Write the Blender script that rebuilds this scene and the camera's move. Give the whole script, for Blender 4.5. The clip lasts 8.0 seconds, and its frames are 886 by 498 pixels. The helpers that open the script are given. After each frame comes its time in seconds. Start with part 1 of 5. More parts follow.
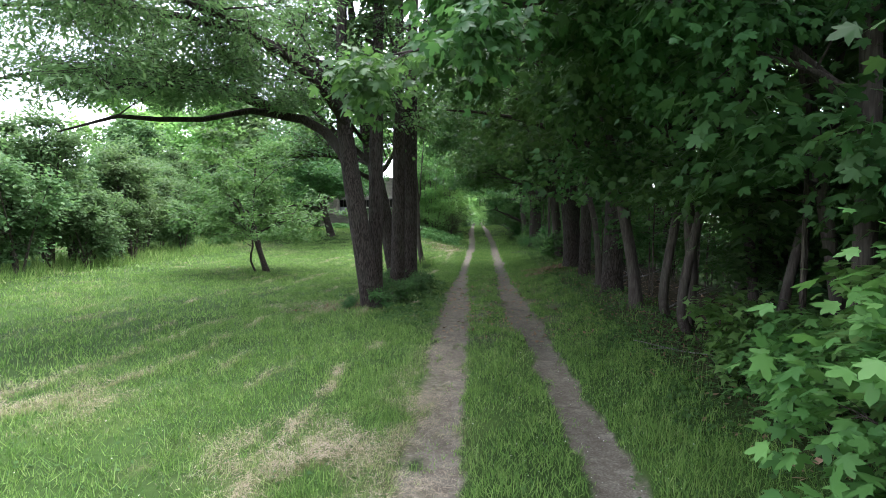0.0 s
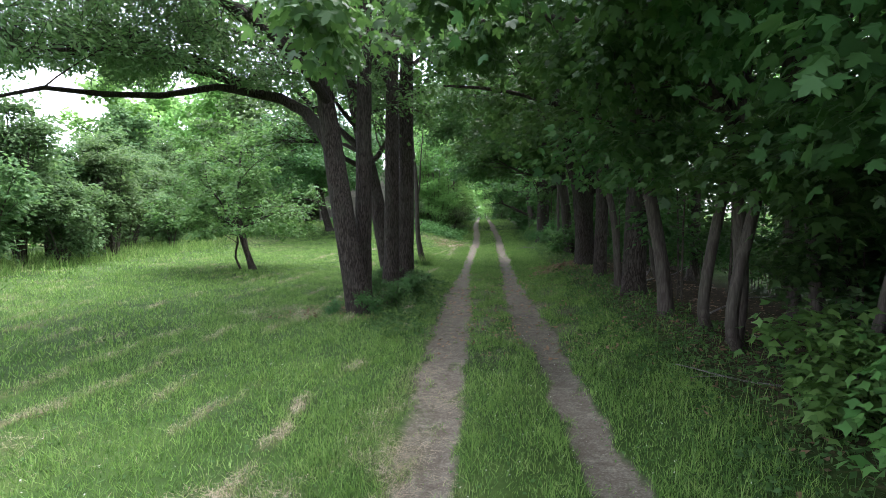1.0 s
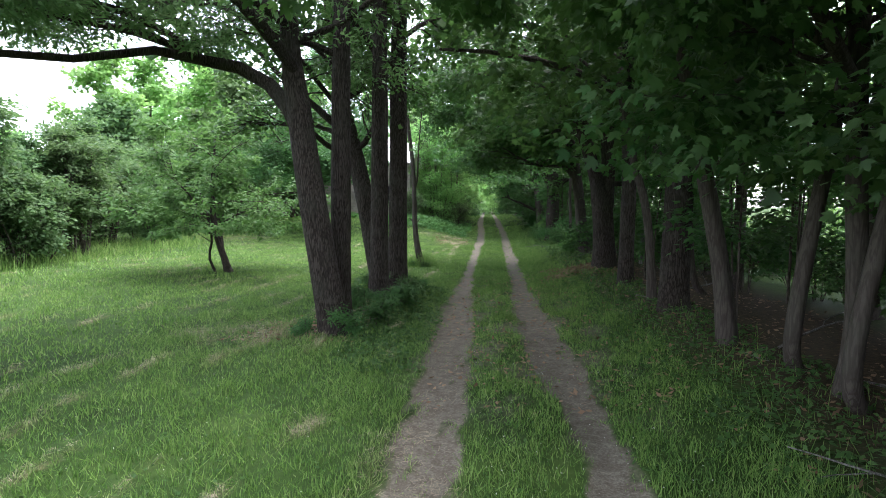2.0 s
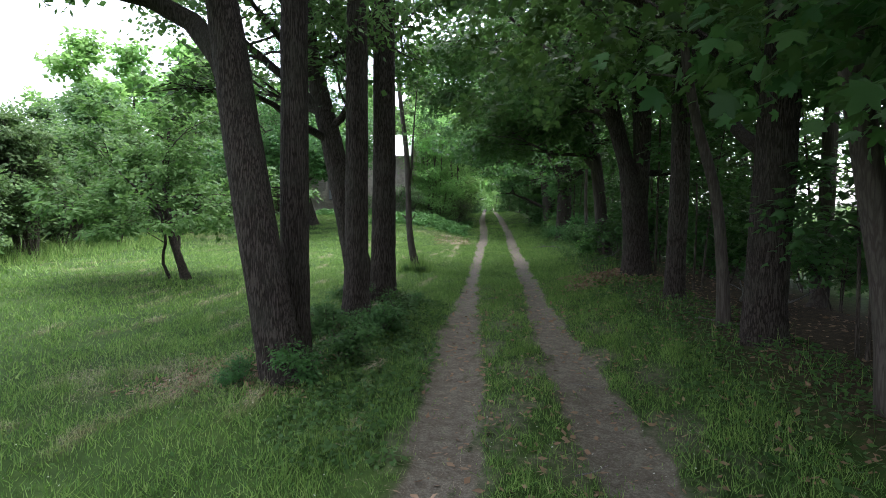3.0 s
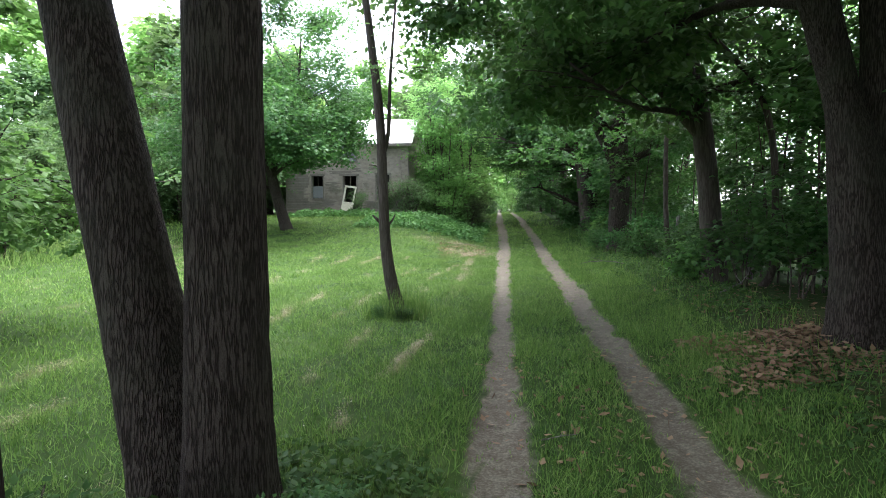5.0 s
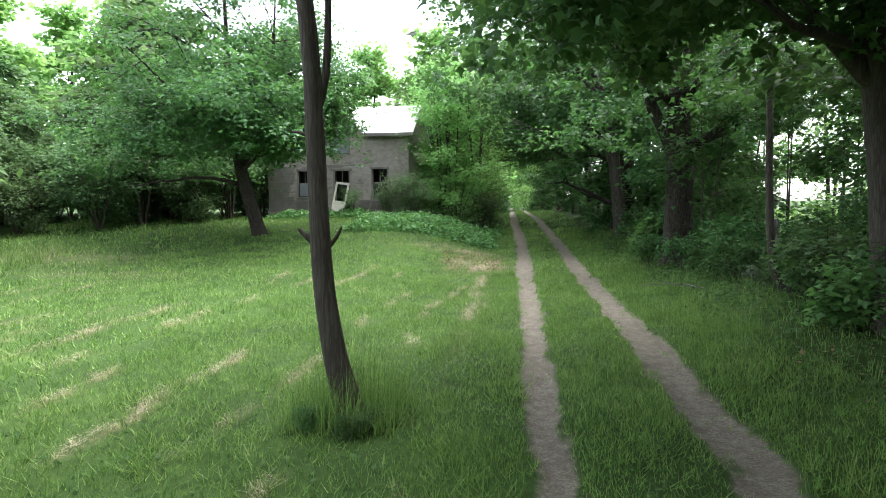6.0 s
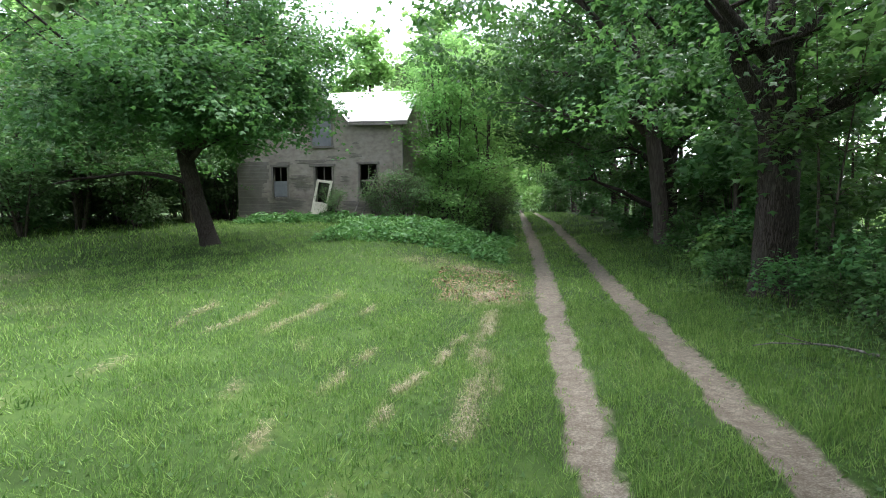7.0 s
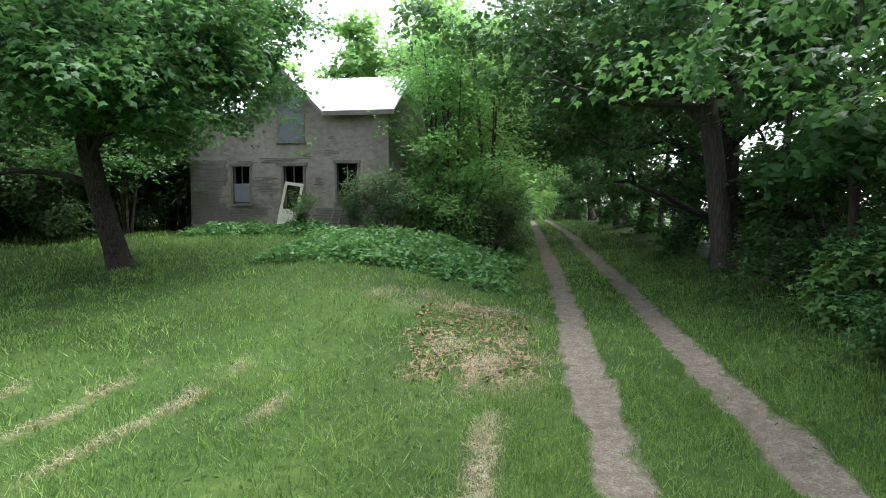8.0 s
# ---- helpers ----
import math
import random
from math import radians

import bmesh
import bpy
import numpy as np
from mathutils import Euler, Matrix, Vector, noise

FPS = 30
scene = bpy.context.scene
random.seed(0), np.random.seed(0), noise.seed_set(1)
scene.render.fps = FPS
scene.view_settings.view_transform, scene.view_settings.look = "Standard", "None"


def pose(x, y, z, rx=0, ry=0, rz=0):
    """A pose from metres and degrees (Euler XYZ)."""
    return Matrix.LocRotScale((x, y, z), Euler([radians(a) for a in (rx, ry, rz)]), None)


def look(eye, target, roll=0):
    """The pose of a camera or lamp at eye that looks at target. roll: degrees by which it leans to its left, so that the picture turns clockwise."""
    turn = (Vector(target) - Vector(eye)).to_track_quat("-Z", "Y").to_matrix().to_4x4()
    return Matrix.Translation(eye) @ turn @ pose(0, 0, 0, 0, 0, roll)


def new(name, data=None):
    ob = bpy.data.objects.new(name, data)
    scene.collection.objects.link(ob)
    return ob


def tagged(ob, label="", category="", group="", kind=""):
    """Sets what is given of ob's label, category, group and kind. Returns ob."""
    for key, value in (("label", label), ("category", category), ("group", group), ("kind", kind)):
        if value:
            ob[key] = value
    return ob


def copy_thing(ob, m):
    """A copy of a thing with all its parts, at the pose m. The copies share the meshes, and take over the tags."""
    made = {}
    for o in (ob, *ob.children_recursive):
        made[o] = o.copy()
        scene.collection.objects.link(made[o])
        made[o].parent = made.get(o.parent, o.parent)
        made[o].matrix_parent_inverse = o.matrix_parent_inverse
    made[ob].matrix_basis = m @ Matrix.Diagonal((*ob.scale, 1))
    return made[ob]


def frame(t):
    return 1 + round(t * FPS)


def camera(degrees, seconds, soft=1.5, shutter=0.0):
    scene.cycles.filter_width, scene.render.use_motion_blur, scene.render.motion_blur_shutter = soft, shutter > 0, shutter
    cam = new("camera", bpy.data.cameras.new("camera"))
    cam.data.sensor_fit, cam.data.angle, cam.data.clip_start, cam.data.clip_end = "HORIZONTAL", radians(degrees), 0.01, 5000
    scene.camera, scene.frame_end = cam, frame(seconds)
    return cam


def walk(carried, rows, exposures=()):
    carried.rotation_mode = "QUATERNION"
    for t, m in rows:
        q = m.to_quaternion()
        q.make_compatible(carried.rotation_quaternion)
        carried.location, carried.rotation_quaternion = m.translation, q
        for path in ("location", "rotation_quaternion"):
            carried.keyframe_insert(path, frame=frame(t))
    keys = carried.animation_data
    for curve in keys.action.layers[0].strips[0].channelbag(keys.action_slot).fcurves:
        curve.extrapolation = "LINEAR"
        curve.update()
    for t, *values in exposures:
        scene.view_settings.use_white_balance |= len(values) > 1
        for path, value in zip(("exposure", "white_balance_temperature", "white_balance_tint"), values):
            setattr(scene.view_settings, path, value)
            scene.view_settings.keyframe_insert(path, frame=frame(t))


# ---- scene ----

cam = camera(74.0, 8.0, 0.5)
PATH = [
    (0.0, (-0.299, 5.583, 2.445), (-0.411, 7.577, 2.335), 0.4),
    (0.5, (-0.237, 6.551, 2.409), (-0.360, 8.543, 2.290), 0.3),
    (1.0, (-0.219, 7.610, 2.406), (-0.350, 9.601, 2.276), 0.3),
    (1.5, (-0.178, 8.869, 2.433), (-0.323, 10.859, 2.293), 0.3),
    (3.0, (-0.434, 13.681, 2.322), (-0.581, 15.669, 2.166), 0.4),
    (3.5, (-0.497, 15.629, 2.207), (-0.650, 17.617, 2.053), 0.3),
    (4.0, (-0.563, 17.649, 2.171), (-0.733, 19.636, 2.017), 0.2),
    (4.5, (-0.719, 19.879, 2.128), (-0.896, 21.865, 1.977), 0.1),
    (6.0, (-1.197, 27.765, 2.174), (-1.420, 29.746, 2.015), -0.3),
    (6.5, (-1.333, 30.269, 2.199), (-1.568, 32.249, 2.039), -0.4),
    (7.0, (-1.467, 33.028, 2.200), (-1.713, 35.006, 2.044), -0.3),
    (7.5, (-1.541, 35.747, 2.200), (-1.801, 37.724, 2.048), -0.2),
    (8.0, (-1.570, 38.233, 2.297), (-1.846, 40.210, 2.159), -0.1),
]
walk(cam, [(t, look(eye, target, roll)) for t, eye, target, roll in PATH],
     [(0.0, 2.62, 6000, 18), (1.5, 2.68, 6000, 18), (3.0, 2.36, 6000, 18), (3.5, 2.45, 6000, 18), (4.5, 2.8, 6050, 17), (6.0, 2.72, 6150, 15), (6.5, 2.6, 6150, 15), (7.0, 2.52, 6100, 16), (8.0, 2.4, 6050, 17)])

# ---------------------------------------------------------------- world and light
SUN_ELEV, SUN_ROT = radians(70), radians(40)
world = bpy.data.worlds.new("sky")
scene.world = world
world.use_nodes = True
wn, wl = world.node_tree.nodes, world.node_tree.links
wn.clear()
sky = wn.new("ShaderNodeTexSky")
sky.sky_type, sky.sun_disc, sky.sun_elevation, sky.sun_rotation = "NISHITA", False, SUN_ELEV, SUN_ROT
sky.air_density, sky.dust_density, sky.ozone_density = 1.0, 2.0, 1.0
haze = wn.new("ShaderNodeHueSaturation")
haze.inputs["Saturation"].default_value = 0.32
background = wn.new("ShaderNodeBackground")
background.inputs["Strength"].default_value = 0.15
wo = wn.new("ShaderNodeOutputWorld")
wl.new(sky.outputs[0], haze.inputs["Color"])
wl.new(haze.outputs[0], background.inputs["Color"])
wl.new(background.outputs[0], wo.inputs["Surface"])
sun_data = bpy.data.lights.new("sun", "SUN")
sun_data.energy, sun_data.angle, sun_data.color = 1.5, radians(60), (1.0, 0.95, 0.9)
sun = new("sun", sun_data)
SUN_DIR = Vector((math.sin(SUN_ROT) * math.cos(SUN_ELEV), math.cos(SUN_ROT) * math.cos(SUN_ELEV), math.sin(SUN_ELEV)))
sun.matrix_world = look(SUN_DIR * 60, (0, 0, 0))


# ---------------------------------------------------------------- small helpers
def smooth(u):
    u = np.clip(u, 0, 1)
    return u * u * (3 - 2 * u)


def wave(x, y, s, k=0.0):
    """A soft uneven field of about -1 to 1 with patches of s metres."""
    a, b = x / s, y / s
    return (np.sin(2.1 * a + 1.3 * b + k) + np.sin(-1.7 * a + 2.3 * b + 1.7 * k + 1) + np.sin(3.9 * a - 0.8 * b + 2.9 * k + 2)
            + 0.7 * np.sin(5.3 * a + 4.1 * b + k) + 0.6 * np.sin(-6.1 * a + 5.2 * b + 2 * k)) / 3.2


LANE_Y = (8, 17, 26, 36, 43, 50, 56, 62, 68, 90)
LANE_LEFT = (-0.72, -0.80, -0.88, -0.80, -0.73, -0.65, -0.62, -0.72, -0.83, -0.85)
LANE_RIGHT = (1.08, 0.93, 0.74, 0.90, 0.95, 1.06, 1.12, 0.98, 0.87, 0.85)


def track(x, y):
    """How far a place lies inside a wheel track: 1 in the middle, 0 outside."""
    ragged = 0.05 * wave(x, y, 1.3) + 0.05 * wave(x, y, 0.21, 2.0) + 0.035 * wave(x, y, 0.09, 5.0)
    off_l, off_r = np.abs(x - np.interp(y, LANE_Y, LANE_LEFT)), np.abs(x - np.interp(y, LANE_Y, LANE_RIGHT))
    half_l = np.interp(y, (8, 14, 20, 24, 27, 33, 38, 43, 46, 52), (0.34, 0.33, 0.36, 0.38, 0.24, 0.19, 0.20, 0.25, 0.30, 0.28))
    half_r = np.interp(y, (8, 17, 20, 23, 27, 36, 43, 52), (0.27, 0.24, 0.42, 0.36, 0.27, 0.28, 0.30, 0.28))
    inside = np.maximum(smooth((half_l + 0.09 + ragged - off_l) / 0.22), smooth((half_r + 0.09 + ragged - off_r) / 0.22))
    off = np.minimum(off_l, off_r)
    bare = 0.75 * np.exp(-((x + 2.75) / 0.75) ** 2 - ((y - 22.2) / 0.9) ** 2) * smooth(0.6 + wave(x, y, 0.3, 3.0))
    tufts = 1 - 0.6 * smooth((wave(x, y, 0.31, 11.0) - 0.15) / 0.5) * smooth(np.abs(off) / 0.12)
    tufts = tufts * (1 - 0.45 * smooth((18 - y) / 4) * smooth((-0.55 - x) / 0.2))
    return np.maximum(inside * tufts, bare)


def worn(x, y):
    """Where the lane is trodden thin between and beside the tracks in the deep shade."""
    return smooth(1.15 - np.abs(y - 21.5) / 8.5) * smooth((2.3 - np.abs(x - 0.35)) / 0.9) * smooth(0.62 + 0.8 * wave(x, y, 0.55, 6.0))


def height(x, y):
    """The ground's height."""
    x, y = np.asarray(x, float), np.asarray(y, float)
    mound = 1.38 * smooth((y - 42) / 18.0) * smooth((-x - 0.8) / 5.0) * smooth((100 - y) / 25)
    knoll = 0.3 * np.exp(-((x + 2.75) / 1.15) ** 2 - ((y - 24.4) / 2.2) ** 2)
    rise = 0.9 * smooth((y - 47) / 27.0)
    bank = 0.38 * smooth((x - 1.25) / 2.4)
    rough = 0.035 * wave(x, y, 2.7) + 0.015 * wave(x, y, 0.7, 1.0)
    far = smooth((np.hypot(x, y - 30) - 90) / 100) * 0.6 * wave(x, y, 60)
    crown = 0.03 * smooth(1 - np.abs(x) / 0.5)
    return np.maximum(mound, rise) + knoll + bank + rough + far + crown - 0.05 * track(x, y)


def straw(x, y):
    """How thickly cut grass lies dried on a place, 0 to 1: rows across the lawn and a few spots."""
    u = (x - 0.07 * y + 0.35 * wave(x, y, 5.0, 4.0) + 0.12 * wave(x, y, 0.7, 5.0)) / 1.08
    lie = smooth((wave(x * 0.5, y * 0.8, 1.5, 7.0) + 0.12) / 0.5) * smooth(0.7 + wave(x, y, 0.35, 8.0))
    rows = np.exp(-(((u - np.round(u)) * 1.08) / 0.085) ** 2) * lie
    rows = rows * smooth((-1.5 - x) / 0.5) * smooth((49 - y) / 5)
    spots = 0
    for cx, cy, rx, ry, k in ((-2.1, 46.9, 0.9, 1.5, 0.6), (-1.95, 43.0, 0.14, 5.0, 0.75), (-3.4, 50.3, 1.6, 0.7, 0.8), (-6.1, 12.6, 1.2, 0.8, 1.0), (-1.9, 11.4, 0.9, 0.7, 1.0), (-0.9, 12.0, 0.45, 4.0, 0.8),
                              (-4.6, 20.9, 1.2, 0.7, 0.9), (-17, 47, 3.0, 1.2, 0.8), (-13.5, 44, 2.5, 0.6, 0.6)):
        spots = np.maximum(spots, k * np.exp(-((x - cx) / rx) ** 2 - ((y - cy) / ry) ** 2) * smooth(0.55 + wave(x, y, 0.5, 3.0)))
    return np.clip(np.maximum(rows, spots), 0, 1)


def ground_at(x, y):
    return float(height(x, y))


def mesh_of(name, verts, faces):
    me = bpy.data.meshes.new(name)
    me.from_pydata([tuple(v) for v in verts], [], faces)
    me.update()
    return me


def tri_mesh(name, verts, tris):
    """A mesh from arrays of places and triangles."""
    verts, tris = np.asarray(verts, np.float32), np.asarray(tris, np.int32)
    me = bpy.data.meshes.new(name)
    me.vertices.add(len(verts))
    me.vertices.foreach_set("co", verts.ravel())
    me.loops.add(tris.size)
    me.loops.foreach_set("vertex_index", tris.ravel())
    me.polygons.add(len(tris))
    me.polygons.foreach_set("loop_start", np.arange(0, tris.size, 3, dtype=np.int32))
    me.polygons.foreach_set("loop_total", np.full(len(tris), 3, np.int32))
    me.update(calc_edges=True)
    return me


def link(name, me, material, parent=None, label="", smooth_shade=False, at=None):
    me.materials.append(material)
    if smooth_shade:
        me.polygons.foreach_set("use_smooth", np.ones(len(me.polygons), bool))
    ob = new(name, me)
    ob.parent = parent
    if at is not None:
        ob.location = at
    return tagged(ob, label) if label else ob


def part(name, bm, material, parent, label=""):
    me = bpy.data.meshes.new(name)
    bm.to_mesh(me)
    bm.free()
    return link(name, me, material, parent, label)


def thing(name, at, label, category, group="", kind=""):
    ob = new(name)
    ob.empty_display_size = 0.3
    ob.location = at
    return tagged(ob, label, category, group, kind)


def unit(v):
    v = np.asarray(v, float)
    return v / (np.linalg.norm(v) + 1e-9)


# ---------------------------------------------------------------- materials
def nodes_of(name):
    m = bpy.data.materials.new(name)
    m.use_nodes = True
    nt = m.node_tree
    return m, nt, nt.nodes["Principled BSDF"]


def add(nt, kind, **values):
    n = nt.nodes.new(kind)
    for key, v in values.items():
        n.inputs[key].default_value = v
    return n


def math_node(nt, op, a, b=None, clamp=False):
    n = nt.nodes.new("ShaderNodeMath")
    n.operation, n.use_clamp = op, clamp
    for i, v in enumerate((a, b)):
        if v is None:
            continue
        if isinstance(v, (int, float)):
            n.inputs[i].default_value = v
        else:
            nt.links.new(v, n.inputs[i])
    return n.outputs[0]


def mix(nt, fac, a, b):
    n = nt.nodes.new("ShaderNodeMix")
    n.data_type = "RGBA"
    for sock, v in ((n.inputs["Factor"], fac), (n.inputs[6], a), (n.inputs[7], b)):
        if isinstance(v, (int, float)):
            sock.default_value = v
        elif isinstance(v, tuple):
            sock.default_value = (*v, 1.0) if len(v) == 3 else v
        else:
            nt.links.new(v, sock)
    return n.outputs[2]


def ramp(nt, fac, stops):
    n = nt.nodes.new("ShaderNodeValToRGB")
    el = n.color_ramp.elements
    while len(el) < len(stops):
        el.new(0.5)
    for e, (p, c) in zip(el, stops):
        e.position, e.color = p, (*c, 1.0)
    nt.links.new(fac, n.inputs[0])
    return n.outputs[0]


def noise_of(nt, scale, detail=4.0, vector=None, rough=0.55):
    n = add(nt, "ShaderNodeTexNoise", Scale=scale, Detail=detail, Roughness=rough)
    if vector is not None:
        nt.links.new(vector, n.inputs["Vector"])
    return n.outputs["Fac"]


def coords(nt, which="Object", scale=None):
    out = nt.nodes.new("ShaderNodeTexCoord").outputs[which]
    if scale:
        m = add(nt, "ShaderNodeMapping", Scale=scale)
        nt.links.new(out, m.inputs["Vector"])
        return m.outputs[0]
    return out


def bump(nt, bsdf, heightsock, strength, distance):
    b = add(nt, "ShaderNodeBump", Strength=strength, Distance=distance)
    nt.links.new(heightsock, b.inputs["Height"])
    nt.links.new(b.outputs[0], bsdf.inputs["Normal"])


def bark(name, dark, mid, light, ridge=22.0, depth=0.03):
    """Bark in long plates with dark cracks between them, fine grain and greyish patches."""
    m, nt, b = nodes_of(name)
    warp = coords(nt, "Object", (ridge, ridge, ridge * 0.11))
    n = noise_of(nt, 1.0, 2.0, warp, 0.5)
    gap = math_node(nt, "MULTIPLY", math_node(nt, "ABSOLUTE", math_node(nt, "SUBTRACT", n, 0.5)), 9.0, True)
    grain = noise_of(nt, 1.0, 5.0, coords(nt, "Object", (ridge * 3.5, ridge * 3.5, ridge * 1.1)), 0.65)
    plates = math_node(nt, "MULTIPLY", gap, math_node(nt, "ADD", math_node(nt, "MULTIPLY", grain, 0.9), 0.35), True)
    blotch = noise_of(nt, 2.2, 4.0, coords(nt))
    col = ramp(nt, plates, [(0.05, dark), (0.5, mid), (1.0, light)])
    col = mix(nt, ramp(nt, blotch, [(0.45, (0, 0, 0)), (0.7, (0.4, 0.4, 0.4))]), col, (0.06, 0.062, 0.045))
    nt.links.new(col, b.inputs["Base Color"])
    b.inputs["Roughness"].default_value = 0.9
    b.inputs["Specular IOR Level"].default_value = 0.2
    bump(nt, b, plates, 0.9, depth)
    return m


def leaf(name, dark, mid, light, glow=0.45, rough=0.5, gloss=0.25):
    """Leaf green that varies leaf by leaf and tree by tree, thin enough to let light through."""
    m, nt, b = nodes_of(name)
    island = nt.nodes.new("ShaderNodeNewGeometry").outputs["Random Per Island"]
    tree_r = nt.nodes.new("ShaderNodeObjectInfo").outputs["Random"]
    patch = noise_of(nt, 0.9, 2.0, coords(nt))
    f = math_node(nt, "ADD", math_node(nt, "MULTIPLY", island, 0.6), math_node(nt, "MULTIPLY", patch, 0.5))
    col = ramp(nt, f, [(0.1, dark), (0.5, mid), (1.0, light)])
    hs = add(nt, "ShaderNodeHueSaturation")
    nt.links.new(math_node(nt, "ADD", math_node(nt, "MULTIPLY", tree_r, 0.03), 0.485), hs.inputs["Hue"])
    nt.links.new(math_node(nt, "ADD", math_node(nt, "MULTIPLY", tree_r, 0.3), 0.85), hs.inputs["Value"])
    nt.links.new(col, hs.inputs["Color"])
    nt.links.new(hs.outputs[0], b.inputs["Base Color"])
    b.inputs["Roughness"].default_value = rough
    b.inputs["Specular IOR Level"].default_value = gloss
    tr = nt.nodes.new("ShaderNodeBsdfTranslucent")
    nt.links.new(mix(nt, 0.2, hs.outputs[0], (0.20, 0.38, 0.05)), tr.inputs["Color"])
    ms = add(nt, "ShaderNodeMixShader", Fac=glow)
    nt.links.new(b.outputs[0], ms.inputs[1])
    nt.links.new(tr.outputs[0], ms.inputs[2])
    nt.links.new(ms.outputs[0], nt.nodes["Material Output"].inputs["Surface"])
    return m


def plain(name, stops, scale=6.0, rough=0.8, relief=0.3, depth=0.01, stretch=None, metal=0.0, detail=5.0):
    m, nt, b = nodes_of(name)
    v = coords(nt, "Object", stretch)
    f = noise_of(nt, scale, detail, v)
    g = noise_of(nt, scale * 0.17, 3.0, coords(nt))
    f2 = math_node(nt, "ADD", math_node(nt, "MULTIPLY", f, 0.6), math_node(nt, "MULTIPLY", g, 0.4))
    nt.links.new(ramp(nt, f2, stops), b.inputs["Base Color"])
    b.inputs["Roughness"].default_value = rough
    b.inputs["Metallic"].default_value = metal
    bump(nt, b, f, relief, depth)
    return m


def streaks(nt):
    """Where cut grass lies dried in rows across the lawn, 0 to 1, and the place's coordinates."""
    geo = nt.nodes.new("ShaderNodeNewGeometry").outputs["Position"]
    sep = nt.nodes.new("ShaderNodeSeparateXYZ")
    nt.links.new(geo, sep.inputs[0])
    x, y = sep.outputs[0], sep.outputs[1]
    attr = nt.nodes.new("ShaderNodeAttribute")
    attr.attribute_name = "straw"
    fine = noise_of(nt, 11.0, 5.0, geo, 0.75)
    fine = math_node(nt, "MULTIPLY", math_node(nt, "SUBTRACT", fine, 0.36), 4.0, True)
    s = math_node(nt, "MULTIPLY", attr.outputs["Fac"], fine, True)
    return s, x, y, geo


def ground_material():
    m, nt, b = nodes_of("meadow_ground")
    s, x, y, geo = streaks(nt)
    big, small = noise_of(nt, 0.5, 4.0, geo), noise_of(nt, 7.0, 6.0, geo, 0.7)
    green = ramp(nt, math_node(nt, "ADD", math_node(nt, "MULTIPLY", big, 0.5), math_node(nt, "MULTIPLY", small, 0.5)),
                 [(0.3, (0.013, 0.026, 0.005)), (0.5, (0.030, 0.062, 0.011)), (0.7, (0.070, 0.115, 0.024))])
    col = mix(nt, s, green, (0.30, 0.24, 0.14))
    litter = ramp(nt, noise_of(nt, 14.0, 5.0, geo, 0.7), [(0.3, (0.022, 0.018, 0.011)), (0.55, (0.06, 0.045, 0.026)), (0.75, (0.13, 0.09, 0.05))])
    edge = math_node(nt, "ADD", x, math_node(nt, "MULTIPLY", small, 2.0))
    wood = math_node(nt, "MULTIPLY", math_node(nt, "SUBTRACT", edge, 3.6), 1.2, True)
    beyond = math_node(nt, "MULTIPLY", math_node(nt, "SUBTRACT", 7.2, x), 0.8, True)
    shade = math_node(nt, "MULTIPLY", math_node(nt, "SUBTRACT", 33.5, y), 0.3, True)
    col = mix(nt, math_node(nt, "MULTIPLY", math_node(nt, "MULTIPLY", wood, beyond), shade), col, litter)
    attr = nt.nodes.new("ShaderNodeAttribute")
    attr.attribute_name = "wheel"
    soil = ramp(nt, math_node(nt, "ADD", math_node(nt, "MULTIPLY", small, 0.4), math_node(nt, "MULTIPLY", noise_of(nt, 38.0, 6.0, geo, 0.75), 0.6)),
                [(0.3, (0.040, 0.034, 0.025)), (0.5, (0.122, 0.108, 0.080)), (0.72, (0.29, 0.265, 0.208))])
    worn = math_node(nt, "MULTIPLY", math_node(nt, "SUBTRACT", math_node(nt, "ADD", attr.outputs["Fac"], math_node(nt, "MULTIPLY", small, 0.5)), 0.45), 2.6, True)
    col = mix(nt, worn, col, soil)
    nt.links.new(col, b.inputs["Base Color"])
    b.inputs["Roughness"].default_value = 0.95
    b.inputs["Specular IOR Level"].default_value = 0.15
    bump(nt, b, math_node(nt, "ADD", small, noise_of(nt, 60.0, 3.0, geo)), 0.45, 0.02)
    return m


